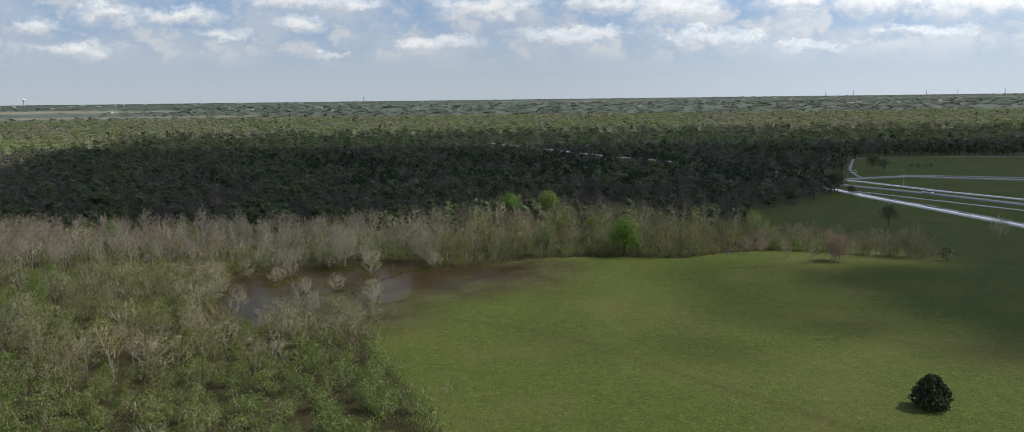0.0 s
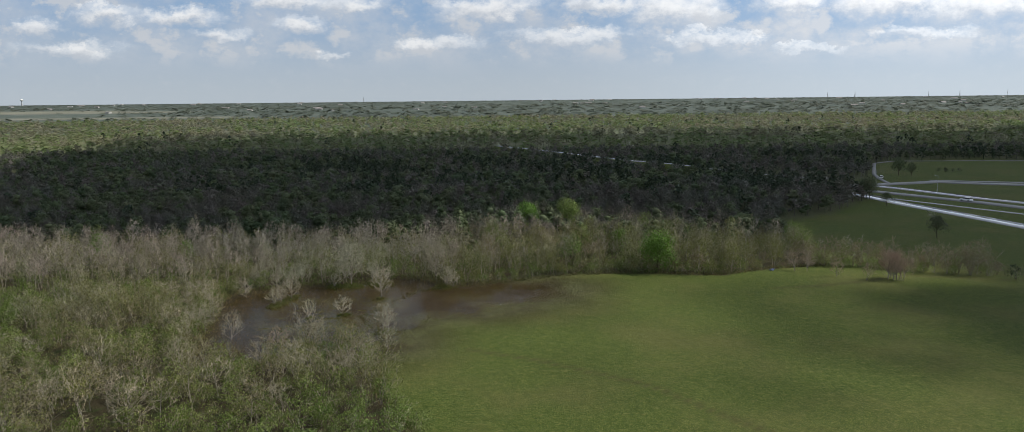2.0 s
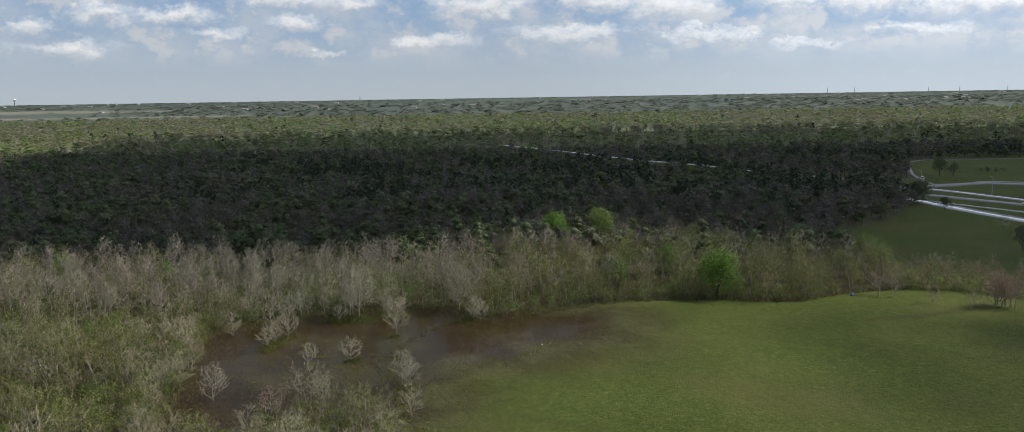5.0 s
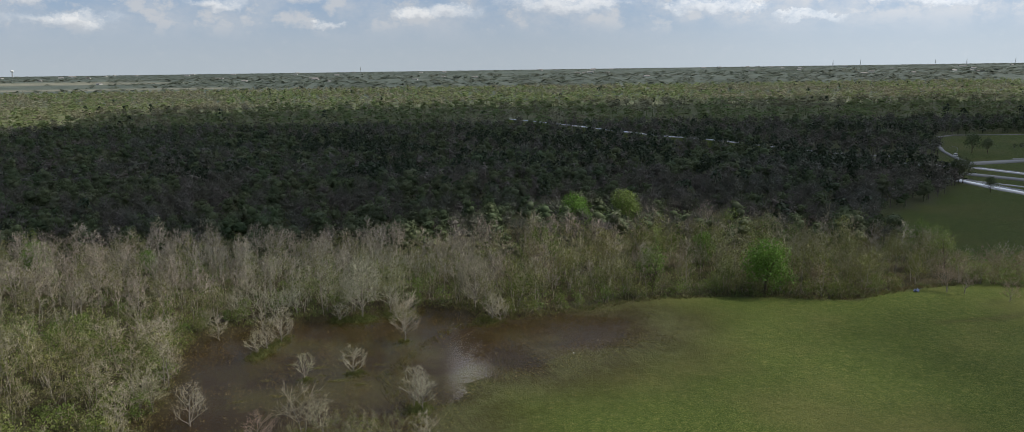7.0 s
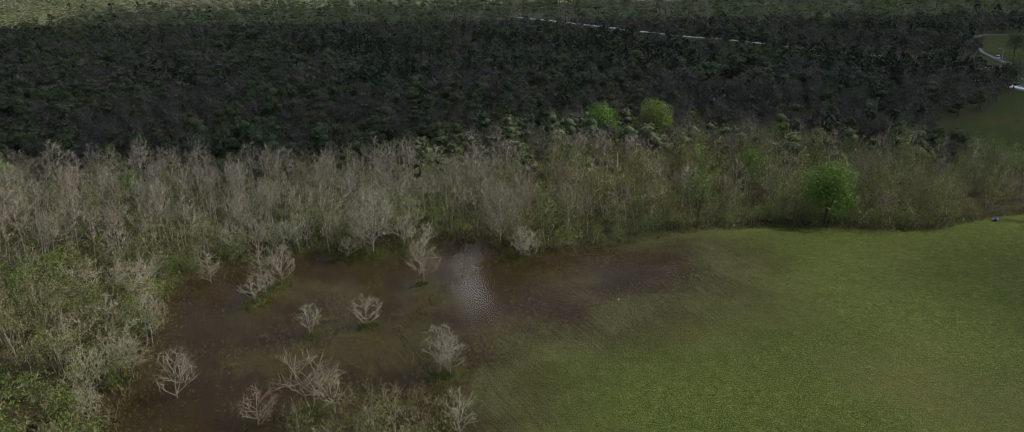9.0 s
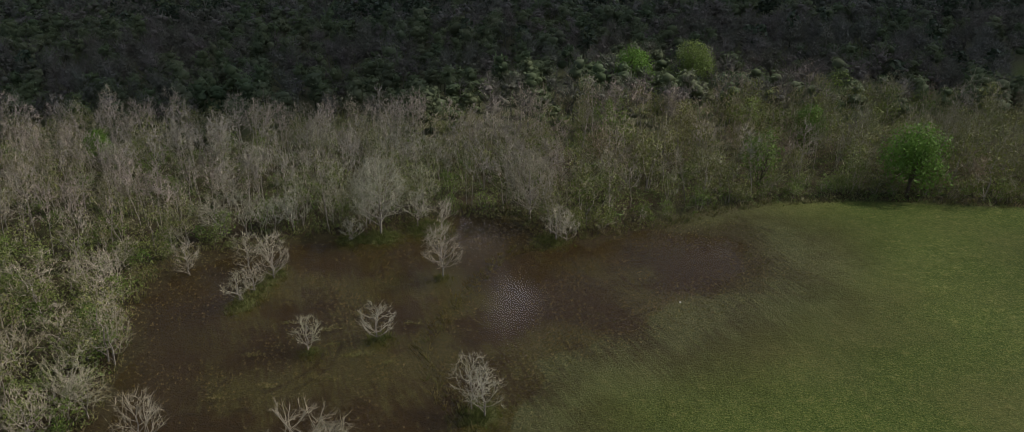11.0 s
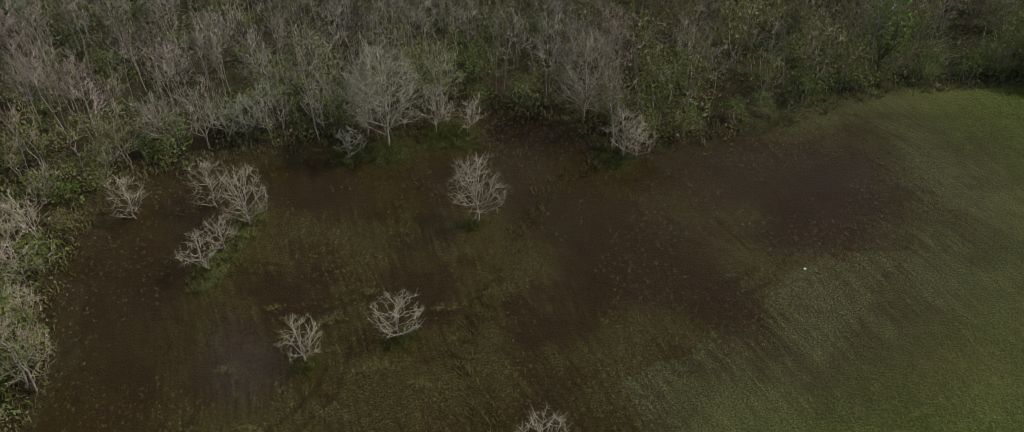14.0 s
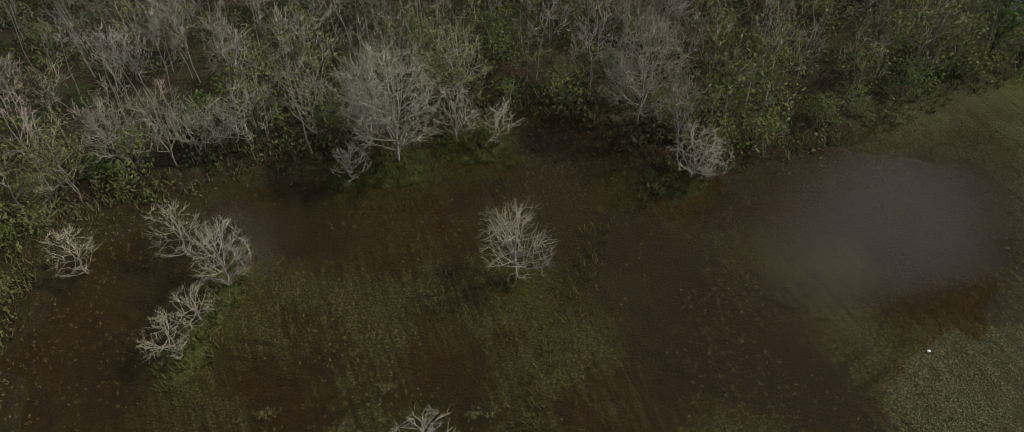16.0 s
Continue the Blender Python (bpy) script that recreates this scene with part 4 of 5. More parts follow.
STANDS = {
    "bare": ("bare_tree", BARE, BARK, TWIGS, BUDS, "small leafless tree with pale grey twigs", "bare tree", "bare trees round the flooded corner", (0.75, 1.25)),
    "slender": ("slender_tree", SLENDER, BARK, GREY_TWIGS, None, "tall slender leafless tree with a pale trunk", "bare tree", "slender bare trees behind the pond", (0.66, 1.0)),
    "budding": ("budding_tree", BUDDING, BARK, OLIVE_TWIGS, BUDS, "tree with thin olive spring buds on pale twigs", "tree", "budding trees at the wood's edge", (0.7, 1.3)),
    "shrub": ("shrub", SHRUB, DARK_BARK, TWIGS, LEAVES, "green leafy shrub at the wood's edge", "shrub", "shrubs along the wood's edge", (0.6, 1.3)),
    "dense": ("dense_tree", DENSE, BARK, OLIVE_TWIGS, BUDS, "bushy olive tree in early leaf, branched to the ground", "tree", "bushy trees behind the field", (0.7, 1.55)),
    "russet": ("russet_tree", DENSE, BARK, RED_TWIGS, PINK_BUDS, "bushy tree with russet buds behind the field", "tree", "russet trees behind the field", (0.7, 1.15)),
    "olive": ("olive_shrub", SHRUB, BARK, OLIVE_TWIGS, BUDS, "pale olive shrub at the wood's foot", "shrub", "olive shrubs along the wood's foot", (0.6, 1.2)),
    "leafy": ("leafy_tree", TALL_LEAFY, DARK_BARK, TWIGS, LEAVES, "green leafy tree in the wood behind the field", "tree", "leafy trees behind the field", (0.7, 1.1)),
}
for number, (key, (name, forms, stem, twig, leaf, label, category, group, sizes)) in enumerate(STANDS.items()):
    mine = np.where(kinds == key)[0]
    close = mine[(edge[mine] < 9.0) & (py[mine] > 120) & (px[mine] > -90)]
    close = close[np.argsort(edge[close])][:150]
    for k, i in enumerate(close):
        single(name, FINE_BARE if key == "bare" else forms, k, stem, twig, leaf, px[i], py[i], rng.uniform(*sizes), rng.uniform(0, 360), label, category, group)
    rest = np.setdiff1d(mine, close)
    woods(name + "_stand", "dense stand: " + label, forms, near[rest], stem, twig, leaf, 300 + number, scale=sizes)

# low brush under the bare trees
brush = []
for k in range(5):
    r = np.random.RandomState(600 + k)
    c = np.c_[r.normal(size=(34, 2)) * 0.6, r.uniform(0.1, 1.0, 34)]
    brush.append(leaf_faces(r, c, 0.145, 0.0, c * np.array([1, 1, 1.5]), 0.7))
low = spread_points(11, -120, 60, 150, 246, 1.75)
low = low[wooded(low, 0.2) & in_view(low, 5)]
low = low[value_noise(low[:, 0], low[:, 1], 7.0) + rng.uniform(-0.2, 0.2, len(low)) > 0.40]
stuff("undergrowth", "low olive brush under the bare trees", "undergrowth", brush, low, BRUSH, 440, (0.6, 1.5))

# -- the shaded forest beyond
mid = np.concatenate([spread_points(2, -330, 330, 232, 400, 4.7), spread_points(19, -520, 520, 400, 640, 6.4)])
mid = mid[wooded(mid, 2.0) & in_view(mid, 12) & ~((mid[:, 1] < 262) & (np.abs(mid[:, 0]) < 190) & (mid[:, 1] < 247 + 14 * value_noise(mid[:, 0], mid[:, 1], 16.0)))]
draw = rng.uniform(0, 1, len(mid))
stand = value_noise(mid[:, 0], mid[:, 1], 42.0) + rng.uniform(-0.26, 0.26, len(mid))
belt = value_noise(mid[:, 0], mid[:, 1], 34.0) + rng.uniform(-0.12, 0.12, len(mid))
pine_belt = smooth(mid[:, 1], 345, 400) * (1 - smooth(mid[:, 1], 540, 590)) * smooth(mid[:, 0], -190, -100)
pine = (draw < 0.015) | ((belt + 0.20 * pine_belt > 0.745) & (draw < 0.85) & (pine_belt > 0.1))
bare = ~pine & (stand - 0.10 * smooth(-mid[:, 0], 20, 140) > 0.45)
leafy = ~pine & ~bare
close = mid[:, 1] < 345
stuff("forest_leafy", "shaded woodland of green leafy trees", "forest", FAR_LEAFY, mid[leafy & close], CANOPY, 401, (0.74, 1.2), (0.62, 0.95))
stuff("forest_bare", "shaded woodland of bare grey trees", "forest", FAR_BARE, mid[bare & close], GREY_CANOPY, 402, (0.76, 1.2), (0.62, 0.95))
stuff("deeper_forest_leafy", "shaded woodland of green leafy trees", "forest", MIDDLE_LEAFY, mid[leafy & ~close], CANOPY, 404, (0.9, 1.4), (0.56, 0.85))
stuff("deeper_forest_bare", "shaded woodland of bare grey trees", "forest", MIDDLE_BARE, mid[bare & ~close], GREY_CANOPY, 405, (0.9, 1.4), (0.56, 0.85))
stuff("forest_pine", "dark pines standing in the woodland", "forest", FAR_PINE, mid[pine], NEEDLES, 403, (0.8, 1.15), (0.65, 0.95))

# the wood west of the field, under and behind the flight
west = np.concatenate([spread_points(16, -260, -8, -200, 84, 8.5), spread_points(17, -330, -60, 84, 300, 9.0)])
near_west = spread_points(18, -125, -8, -30, 86, 5.2)
near_west = near_west[wooded(near_west, 2.0)]
west = west[~((west[:, 0] > -125) & (west[:, 1] > -30) & (west[:, 1] < 86))]
west = west[wooded(west, 2.5) & ((west[:, 1] < 84) | ~in_view(west, 14))]
stand = value_noise(west[:, 0], west[:, 1], 40.0) + rng.uniform(-0.2, 0.2, len(west))
own = value_noise(near_west[:, 0], near_west[:, 1], 30.0) > 0.42
stuff("thicket_leafy", "leafy thicket trees beside the mown field", "forest", MIDDLE_LEAFY, near_west[own], BUDS, 408, (0.75, 1.15), (0.42, 0.62))
stuff("thicket_bare", "bare thicket trees beside the mown field", "forest", MIDDLE_BARE, near_west[~own], GREY_CANOPY, 409, (0.8, 1.15), (0.42, 0.62))
stuff("west_wood_leafy", "leafy thicket trees beside the field", "forest", FARTHER_LEAFY, west[stand > 0.45], BUDS, 406, (1.1, 1.6), (0.4, 0.6))
stuff("west_wood_bare", "bare thicket trees beside the field", "forest", FARTHER_BARE, west[stand <= 0.45], GREY_CANOPY, 407, (1.1, 1.6), (0.4, 0.6))

far = spread_points(3, -1300, 1300, 640, 1700, 15.0)
def cleared(q):
    return np.logical_or.reduce([inside(area, q[:, 0], q[:, 1]) for area in STUBBLE])


far = far[in_view(far, 20) & wooded(far, 3.0) & ~cleared(far)]
draw = rng.uniform(0, 1, len(far))
stand = value_noise(far[:, 0], far[:, 1], 120.0) + rng.uniform(-0.15, 0.15, len(far))
pine = draw < 0.02
bare = ~pine & (stand > 0.55)
stuff("far_forest_leafy", "distant woodland in spring green, sun and haze in its tones", "forest", FARTHER_LEAFY, far[~pine & ~bare], FAR_CANOPY_LIT, 411, (1.4, 2.3), (0.4, 0.6))
stuff("far_forest_bare", "distant bare woodland, sun and haze in its tones", "forest", FARTHER_BARE, far[bare], FAR_GREY_LIT, 412, (1.5, 2.3), (0.42, 0.6))
stuff("far_forest_pine", "distant dark pines", "forest", FARTHER_PINE, far[pine], NEEDLES, 413, (1.0, 1.5), (0.6, 0.8))

rim = spread_points(4, -3900, 3900, 1700, 4850, 48.0)
rim = rim[in_view(rim, 40)]
keep = value_noise(rim[:, 0], rim[:, 1], 420.0) + rng.uniform(-0.2, 0.2, len(rim)) - 0.25 * smooth(-rim[:, 0] / rim[:, 1], 0.35, 0.6) * (rim[:, 1] < 3200) > 0.34
rim = rim[keep & ~cleared(rim)]
stuff("far_tree_groups", "tree groups out to the horizon", "forest", CLUMPS, rim[rim[:, 1] < 3400], RIM_HAZE_CANOPY, 421, (0.9, 1.9), (0.18, 0.42))
stuff("horizon_trees", "low tree line on the horizon", "forest", CLUMPS, rim[rim[:, 1] >= 3400], RIM_HAZE_CANOPY, 422, (0.9, 1.8), (0.06, 0.14))


# ---------------------------------------------------------------- single trees
def placed(kind, forms, k, x, y, size, turn, label, category, stem=BARK, twig=TWIGS, leaf=None, group=""):
    return single(kind, forms, k, stem, twig, leaf, x, y, size, turn, label, category, group)


FAN = [plant(131 + k, grow=crowned, whole=True, height=7.6, width=5.4, clear=0.10, limbs=26, forks=5, twigs=6, radius=0.13, twig_width=1.0, lean=2, wobble=0.05, rise=0.45, twig=0.13) for k in range(2)]
GNARLED = [plant(141 + k, grow=crowned, whole=True, height=4.3, width=4.0, clear=0.10, limbs=14, forks=5, twigs=6, radius=0.10, twig_width=1.0, lean=10, wobble=0.12, rise=0.15, twig=0.12) for k in range(3)]
WILLOW = [plant(151 + k, grow=crowned, whole=True, leaves=900 * (1 - k), leaf=0.08, scatter=0.2, height=10.4, width=7.2, clear=0.14, limbs=40, forks=6, twigs=8, radius=0.15, twig_width=1.1, lean=2, wobble=0.05, rise=0.2, twig=0.14, droop=0.12) for k in range(2)]

P = "trees standing in the flood water"
placed("pond_tree", FAN, 0, -38.0, 194.4, 0.97, 20, "fan-shaped leafless tree standing in the flood water", "bare tree", group=P)
placed("pond_tree", GNARLED, 0, -43.8, 180.7, 1.0, 40, "small gnarled leafless tree on a grassy tuft in the water", "bare tree", group=P)
placed("pond_tree", GNARLED, 1, -50.3, 178.4, 0.92, 130, "small gnarled leafless tree in shallow water", "bare tree", group=P)
placed("pond_tree", GNARLED, 2, -60.6, 188.3, 0.88, 200, "low spreading leafless tree on a narrow grassy island", "bare tree", group=P)
placed("pond_tree", GNARLED, 0, -59.7, 191.2, 0.80, 300, "low spreading leafless tree on a narrow grassy island", "bare tree", group=P)
placed("pond_tree", FAN, 1, -58.3, 194.2, 0.82, 70, "pale leafless tree on a narrow grassy island", "bare tree", group=P)
placed("pond_tree", FINE_BARE, 2, -62.2, 197.4, 0.9, 10, "pale leafless tree on a narrow grassy island", "bare tree", group=P)
placed("pond_tree", FINE_BARE, 2, -69.0, 195.6, 0.8, 15, "leafless sapling at the pond's shore", "bare tree", group=P)
placed("pond_tree", FINE_BARE, 4, -60.9, 163.6, 1.0, 80, "leafless spreading tree at the pond's shore", "bare tree", group=P)
placed("pond_tree", FINE_BARE, 0, -69.0, 176.0, 1.05, 140, "leafless spreading tree at the pond's shore", "bare tree", group=P)
placed("pond_tree", FINE_BARE, 1, -67.5, 167.6, 1.0, 220, "leafless spreading tree at the pond's shore", "bare tree", group=P)
placed("pond_tree", GNARLED, 1, -50.7, 158.4, 1.05, 33, "reddish leafless sapling in shallow water", "bare tree", twig=RED_TWIGS, group=P)
placed("pond_tree", FINE_BARE, 3, -45.9, 161.2, 1.2, 95, "pale upright leafless tree in shallow water", "bare tree", group=P)
placed("pond_tree", FINE_BARE, 1, -43.2, 160.6, 1.0, 155, "pale upright leafless tree in shallow water", "bare tree", group=P)
placed("pond_bush", FINE_BARE, 0, -33.2, 168.6, 0.95, 60, "dense pale budding bush at the water's edge", "bush", leaf=BUDS, group=P)
placed("pond_bush", FINE_BARE, 2, -31.9, 167.2, 0.85, 260, "dense pale budding bush at the water's edge", "bush", leaf=BUDS, group=P)
placed("pond_bush", FINE_BARE, 2, -30.3, 155.6, 0.85, 160, "pale leafless bush at the field's corner", "bush", group=P)
for k, (x, y, size) in enumerate([(-36.8, 157.0, 0.80), (-40.2, 156.0, 0.85), (-33.6, 153.0, 0.8), (-37.0, 151.5, 0.9), (-41.5, 151.0, 0.8), (-31.6, 150.2, 0.7), (-45.0, 154.0, 0.75), (-35.0, 158.6, 0.65), (-38.6, 154.0, 0.85)]):
    placed("corner_bush", DENSE if k % 3 == 0 else BUDDING, k, x, y, size, 50 * k, "pale olive budding bush in the thicket at the field's corner", "bush", BARK, OLIVE_TWIGS, BUDS, "bushes at the field's corner")
placed("sapling", SLENDER, 1, -11.4, 108.9, 0.42, 20, "slim bare sapling alone in the grass", "bare tree")
shore = [(-63.5, 148), (-66.5, 160), (-69, 172), (-71.5, 182), (-74.5, 191), (-72.5, 201), (-65, 205.5), (-57, 208.5)]
r = np.random.RandomState(91)
for (x0, y0), (x1, y1) in zip(shore, shore[1:]):
    count = int(math.hypot(x1 - x0, y1 - y0) / 2.0)
    for k in range(count):
        f, out = (k + r.uniform(0, 1)) / count, abs(r.normal()) * 1.8
        long = math.hypot(x1 - x0, y1 - y0)
        x, y = x0 + (x1 - x0) * f - (y1 - y0) / long * out, y0 + (y1 - y0) * f + (x1 - x0) / long * out
        if r.uniform() < 0.68:
            placed("shore_shrub", SHRUB, r.randint(0, 6), x, y, r.uniform(0.4, 0.85), r.uniform(0, 360), "low fresh green shrub on the pond's shore", "shrub", DARK_BARK, OLIVE_TWIGS, (LEAVES, BRIGHT, BUDS)[r.randint(0, 3)], "shrubs on the pond's shore")
        else:
            placed("shore_tree", FINE_BARE, r.randint(0, 6), x - 0.8, y, r.uniform(0.6, 1.0), r.uniform(0, 360), "pale leafless tree on the pond's shore", "bare tree", group="bare trees on the pond's shore")
placed("willow", WILLOW, 0, -47.3, 206.4, 1.06, 0, "large pale budding willow at the pond's far shore", "tree", leaf=BUDS)
placed("willow", WILLOW, 1, -27.3, 210.6, 1.0, 90, "large bare many-branched tree at the pond's far shore", "bare tree")
placed("slender_tree", SLENDER, 2, -54.5, 207.6, 0.95, 40, "pale slender tree at the pond's far shore", "bare tree")
placed("bare_tree", GNARLED, 2, -50.8, 204.6, 0.8, 10, "small leafless bush at the pond's far shore", "bush")
placed("bare_tree", FINE_BARE, 0, -42.6, 208.6, 0.9, 60, "small leafless tree on a grassy tuft", "bare tree")
placed("bare_tree", FINE_BARE, 3, -39.4, 208.4, 0.75, 160, "small leafless tree on a grassy tuft", "bare tree")
placed("bare_tree", GNARLED, 1, -23.9, 203.6, 1.15, 100, "grey leafless bush on the wood's corner", "bush")
placed("bare_tree", GNARLED, 2, -22.6, 203.9, 1.0, 220, "grey leafless bush on the wood's corner", "bush")

# shrubs down to the grass along the wood's foot
foot = [(-23.5, 205.0), (-19, 207), (-12, 209.5), (-2, 214), (7, 217.5), (21, 219), (33, 217.5), (43, 215.5), (51, 219)]
r = np.random.RandomState(88)
for (x0, y0), (x1, y1) in zip(foot, foot[1:]):
    count = int(math.hypot(x1 - x0, y1 - y0) / 1.9)
    for k in range(count):
        f = (k + r.uniform(0, 1)) / count
        placed("olive_shrub", SHRUB, r.randint(0, 6), x0 + (x1 - x0) * f + r.normal() * 0.4, y0 + (y1 - y0) * f + r.uniform(-0.4, 1.6), r.uniform(0.55, 1.15), r.uniform(0, 360),
               "pale olive shrub at the wood's foot", "shrub", BARK, GREY_TWIGS, BUDS if r.uniform() < 0.65 else LEAVES, "olive shrubs along the wood's foot")

# trees of the hedge between field and meadow
H = "trees in the broken hedge"
placed("hedge_tree", FINE_BARE, 1, 63.4, 217.8, 0.95, 10, "leafless two-stemmed tree in the grass", "bare tree", twig=RED_TWIGS, group=H)
placed("hedge_tree", FINE_BARE, 0, 66.2, 217.0, 0.95, 50, "leafless tree in the grass", "bare tree", twig=RED_TWIGS, group=H)
placed("hedge_tree", FINE_BARE, 2, 71.4, 211.5, 0.8, 90, "slim leafless tree in the grass", "bare tree", twig=RED_TWIGS, group=H)
placed("hedge_tree", FINE_BARE, 3, 76.8, 206.8, 0.75, 190, "slim leafless tree in the grass", "bare tree", twig=RED_TWIGS, group=H)
for k, (x, y) in enumerate([(83.4, 207.2), (84.8, 208.0), (82.6, 208.6), (84.2, 206.6), (83.8, 209.4), (85.4, 206.8), (82.2, 207.4)]):
    placed("hedge_tree", FINE_BARE, k, x, y, 1.2, 77 * k, "reddish many-stemmed leafless tree in the hedge", "bare tree", twig=RED_TWIGS, group=H)
for k, (x, y, size) in enumerate([(97.0, 214.6, 1.15), (99.4, 213.0, 1.1), (104.0, 211.6, 1.25), (106.4, 212.4, 1.3), (102.6, 214.0, 1.2), (108.4, 210.8, 1.0), (92.6, 217.0, 0.9), (90.0, 219.6, 1.0), (87.5, 222.0, 1.1), (84.0, 223.0, 1.0),
                                  (80.5, 224.0, 1.05), (77.0, 225.0, 1.1), (73.0, 223.6, 1.0), (69.0, 224.0, 1.0), (95.0, 216.2, 0.8)]):
    placed("hedge_tree", DENSE, k, x, y, size * 1.05, 61 * k, "pinkish budding thicket tree in the hedge", "tree", twig=RED_TWIGS, leaf=PINK_BUDS, group=H)
for k, (x, y, size) in enumerate([(75.5, 223.0, 0.8), (79.0, 222.5, 0.7), (86.0, 220.5, 0.7), (89.0, 217.6, 0.8), (94.0, 215.0, 0.6), (100.5, 212.4, 0.7)]):
    placed("hedge_shrub", SHRUB, k, x, y, size, 71 * k, "low green shrub under the hedge trees", "shrub", DARK_BARK, TWIGS, LEAVES, H)
for k in range(22):
    f = (k + 0.5) / 22
    placed("hedge_shrub", SHRUB, k + 2, 68 + 44 * f + 1.2 * math.sin(k * 2.1), 226.5 - 15.5 * f + 1.1 * math.sin(k * 3.7), 0.75 + 0.3 * math.sin(k * 1.3) ** 2, 47 * k, "dark green shrub in the hedge's foot", "shrub", DARK_BARK, GREY_TWIGS, LEAVES if k % 3 else PINK_BUDS, H)
placed("hedge_shrub", SHRUB, 1, 112.6, 207.0, 1.1, 0, "dark evergreen shrub at the hedge's end", "shrub", DARK_BARK, TWIGS, NEEDLES, H)
placed("hedge_shrub", SHRUB, 2, 74.2, 224.6, 1.3, 0, "dark green shrub in the hedge", "shrub", DARK_BARK, TWIGS, LEAVES, H)
for k, (x, y, size) in enumerate([(78.5, 227.0, 0.9), (86.5, 224.5, 0.85), (84.0, 229.5, 1.0), (81.0, 231.5, 1.0), (73.5, 231.0, 0.9), (101.0, 222.5, 0.8), (97.5, 223.0, 0.8), (88.5, 227.0, 0.9), (92.5, 224.5, 0.7)]):
    placed("hedge_bush", DENSE, k, x, y, size, 83 * k, "dark green bush behind the hedge trees", "bush", DARK_BARK, GREY_TWIGS, LEAVES if k % 2 else BUDS, H)
ROUND = []
for k in range(3):
    r = np.random.RandomState(180 + k)
    wood, fine, tips = skeleton(r, 7.5, limbs=9, forks=3, twigs=2, spread=55, reach=0.34, radius=0.17, clear=0.25)
    thick, thin = split_wood(wood)
    ROUND.append(([tubes(thick[:, :8], 5)], blend(spikes(fine), spikes(thin)), lumpy_crown(r, 1500, 6.6, 7.2, 1.3, 0.22, 14, 0.0, 0.7)))
M = "lone trees in the meadow"
for x, y, size, k, turn, label in ((123.0, 263.0, 0.80, 0, 0, "lone leafy tree in the shaded meadow"), (143.3, 356.5, 1.05, 1, 40, "large dark tree at the end of the wet road"),
                                   (141.4, 358.6, 0.90, 2, 140, "dark tree at the end of the wet road"), (140.5, 334.7, 0.62, 3, 0, "small round tree in the shaded meadow"),
                                   (85.6, 296.4, 0.60, 0, 200, "small tree before the wood's edge"), (201.7, 453.5, 1.05, 1, 10, "dark round tree in the far meadow"),
                                   (206.7, 449.5, 0.80, 2, 80, "dark round tree in the far meadow")):
    placed("meadow_tree", ROUND, k, x, y, size * 1.15, turn, label, "tree", DARK_BARK, TWIGS, CANOPY, M)
for x, y, size, k in ((139.2, 296.0, 0.8, 1), (143.4, 235.5, 1.25, 4), (146.0, 236.5, 1.15, 1), (250.0, 372.0, 1.6, 2), (106.0, 236.0, 0.7, 0)):
    placed("meadow_tree", FINE_BARE, k, x, y, size, 70 * k, "bare lone tree in the shaded meadow", "bare tree", group=M)
for k, (x, y) in enumerate([(232, 469), (236, 470), (240, 469.5), (244, 470), (238, 473)]):
    placed("meadow_shrub", SHRUB, k, x, y, 0.75, 66 * k, "dark low brush heap in the far meadow", "shrub", DARK_BARK, GREY_TWIGS, NEEDLES, "brush in the far meadow")

# the bright oak at the field's edge and the brighter trees behind
OAK = []
for k in range(2):
    r = np.random.RandomState(170 + k)
    wood, fine, tips = skeleton(r, 10.5, limbs=12, forks=4, twigs=3, spread=55, reach=0.36, radius=0.26, clear=0.2)
    thick, thin = split_wood(wood)
    OAK.append(([tubes(thick[:, :8], 5)], blend(spikes(fine), spikes(thin)), lumpy_crown(r, 5200, 8.8, 10.8, -0.4, 0.20, 22, 0.0, 0.55)))
placed("oak_tree", OAK, 0, 28.6, 218.6, 1.1, 0, "round bright green tree in full leaf at the field's edge", "tree", DARK_BARK, TWIGS, BRIGHT)
placed("oak_tree", OAK, 1, -4.0, 277.0, 1.12, 40, "bright green tree in full leaf above the bare wood", "tree", DARK_BARK, TWIGS, BRIGHT)
placed("oak_tree", OAK, 0, 9.5, 281.0, 1.12, 140, "dark green tree in full leaf above the bare wood", "tree", DARK_BARK, TWIGS, LEAVES)
placed("oak_tree", OAK, 1, 22.0, 243.0, 0.75, 200, "bright green tree in full leaf in the wood", "tree", DARK_BARK, TWIGS, BRIGHT)
placed("oak_tree", OAK, 0, -125.0, 238.0, 0.8, 100, "bright green tree in full leaf in the bare wood", "tree", DARK_BARK, TWIGS, BRIGHT)
placed("oak_tree", OAK, 1, -100.5, 238.0, 0.6, 300, "bright green tree in full leaf in the bare wood", "tree", DARK_BARK, TWIGS, BRIGHT)

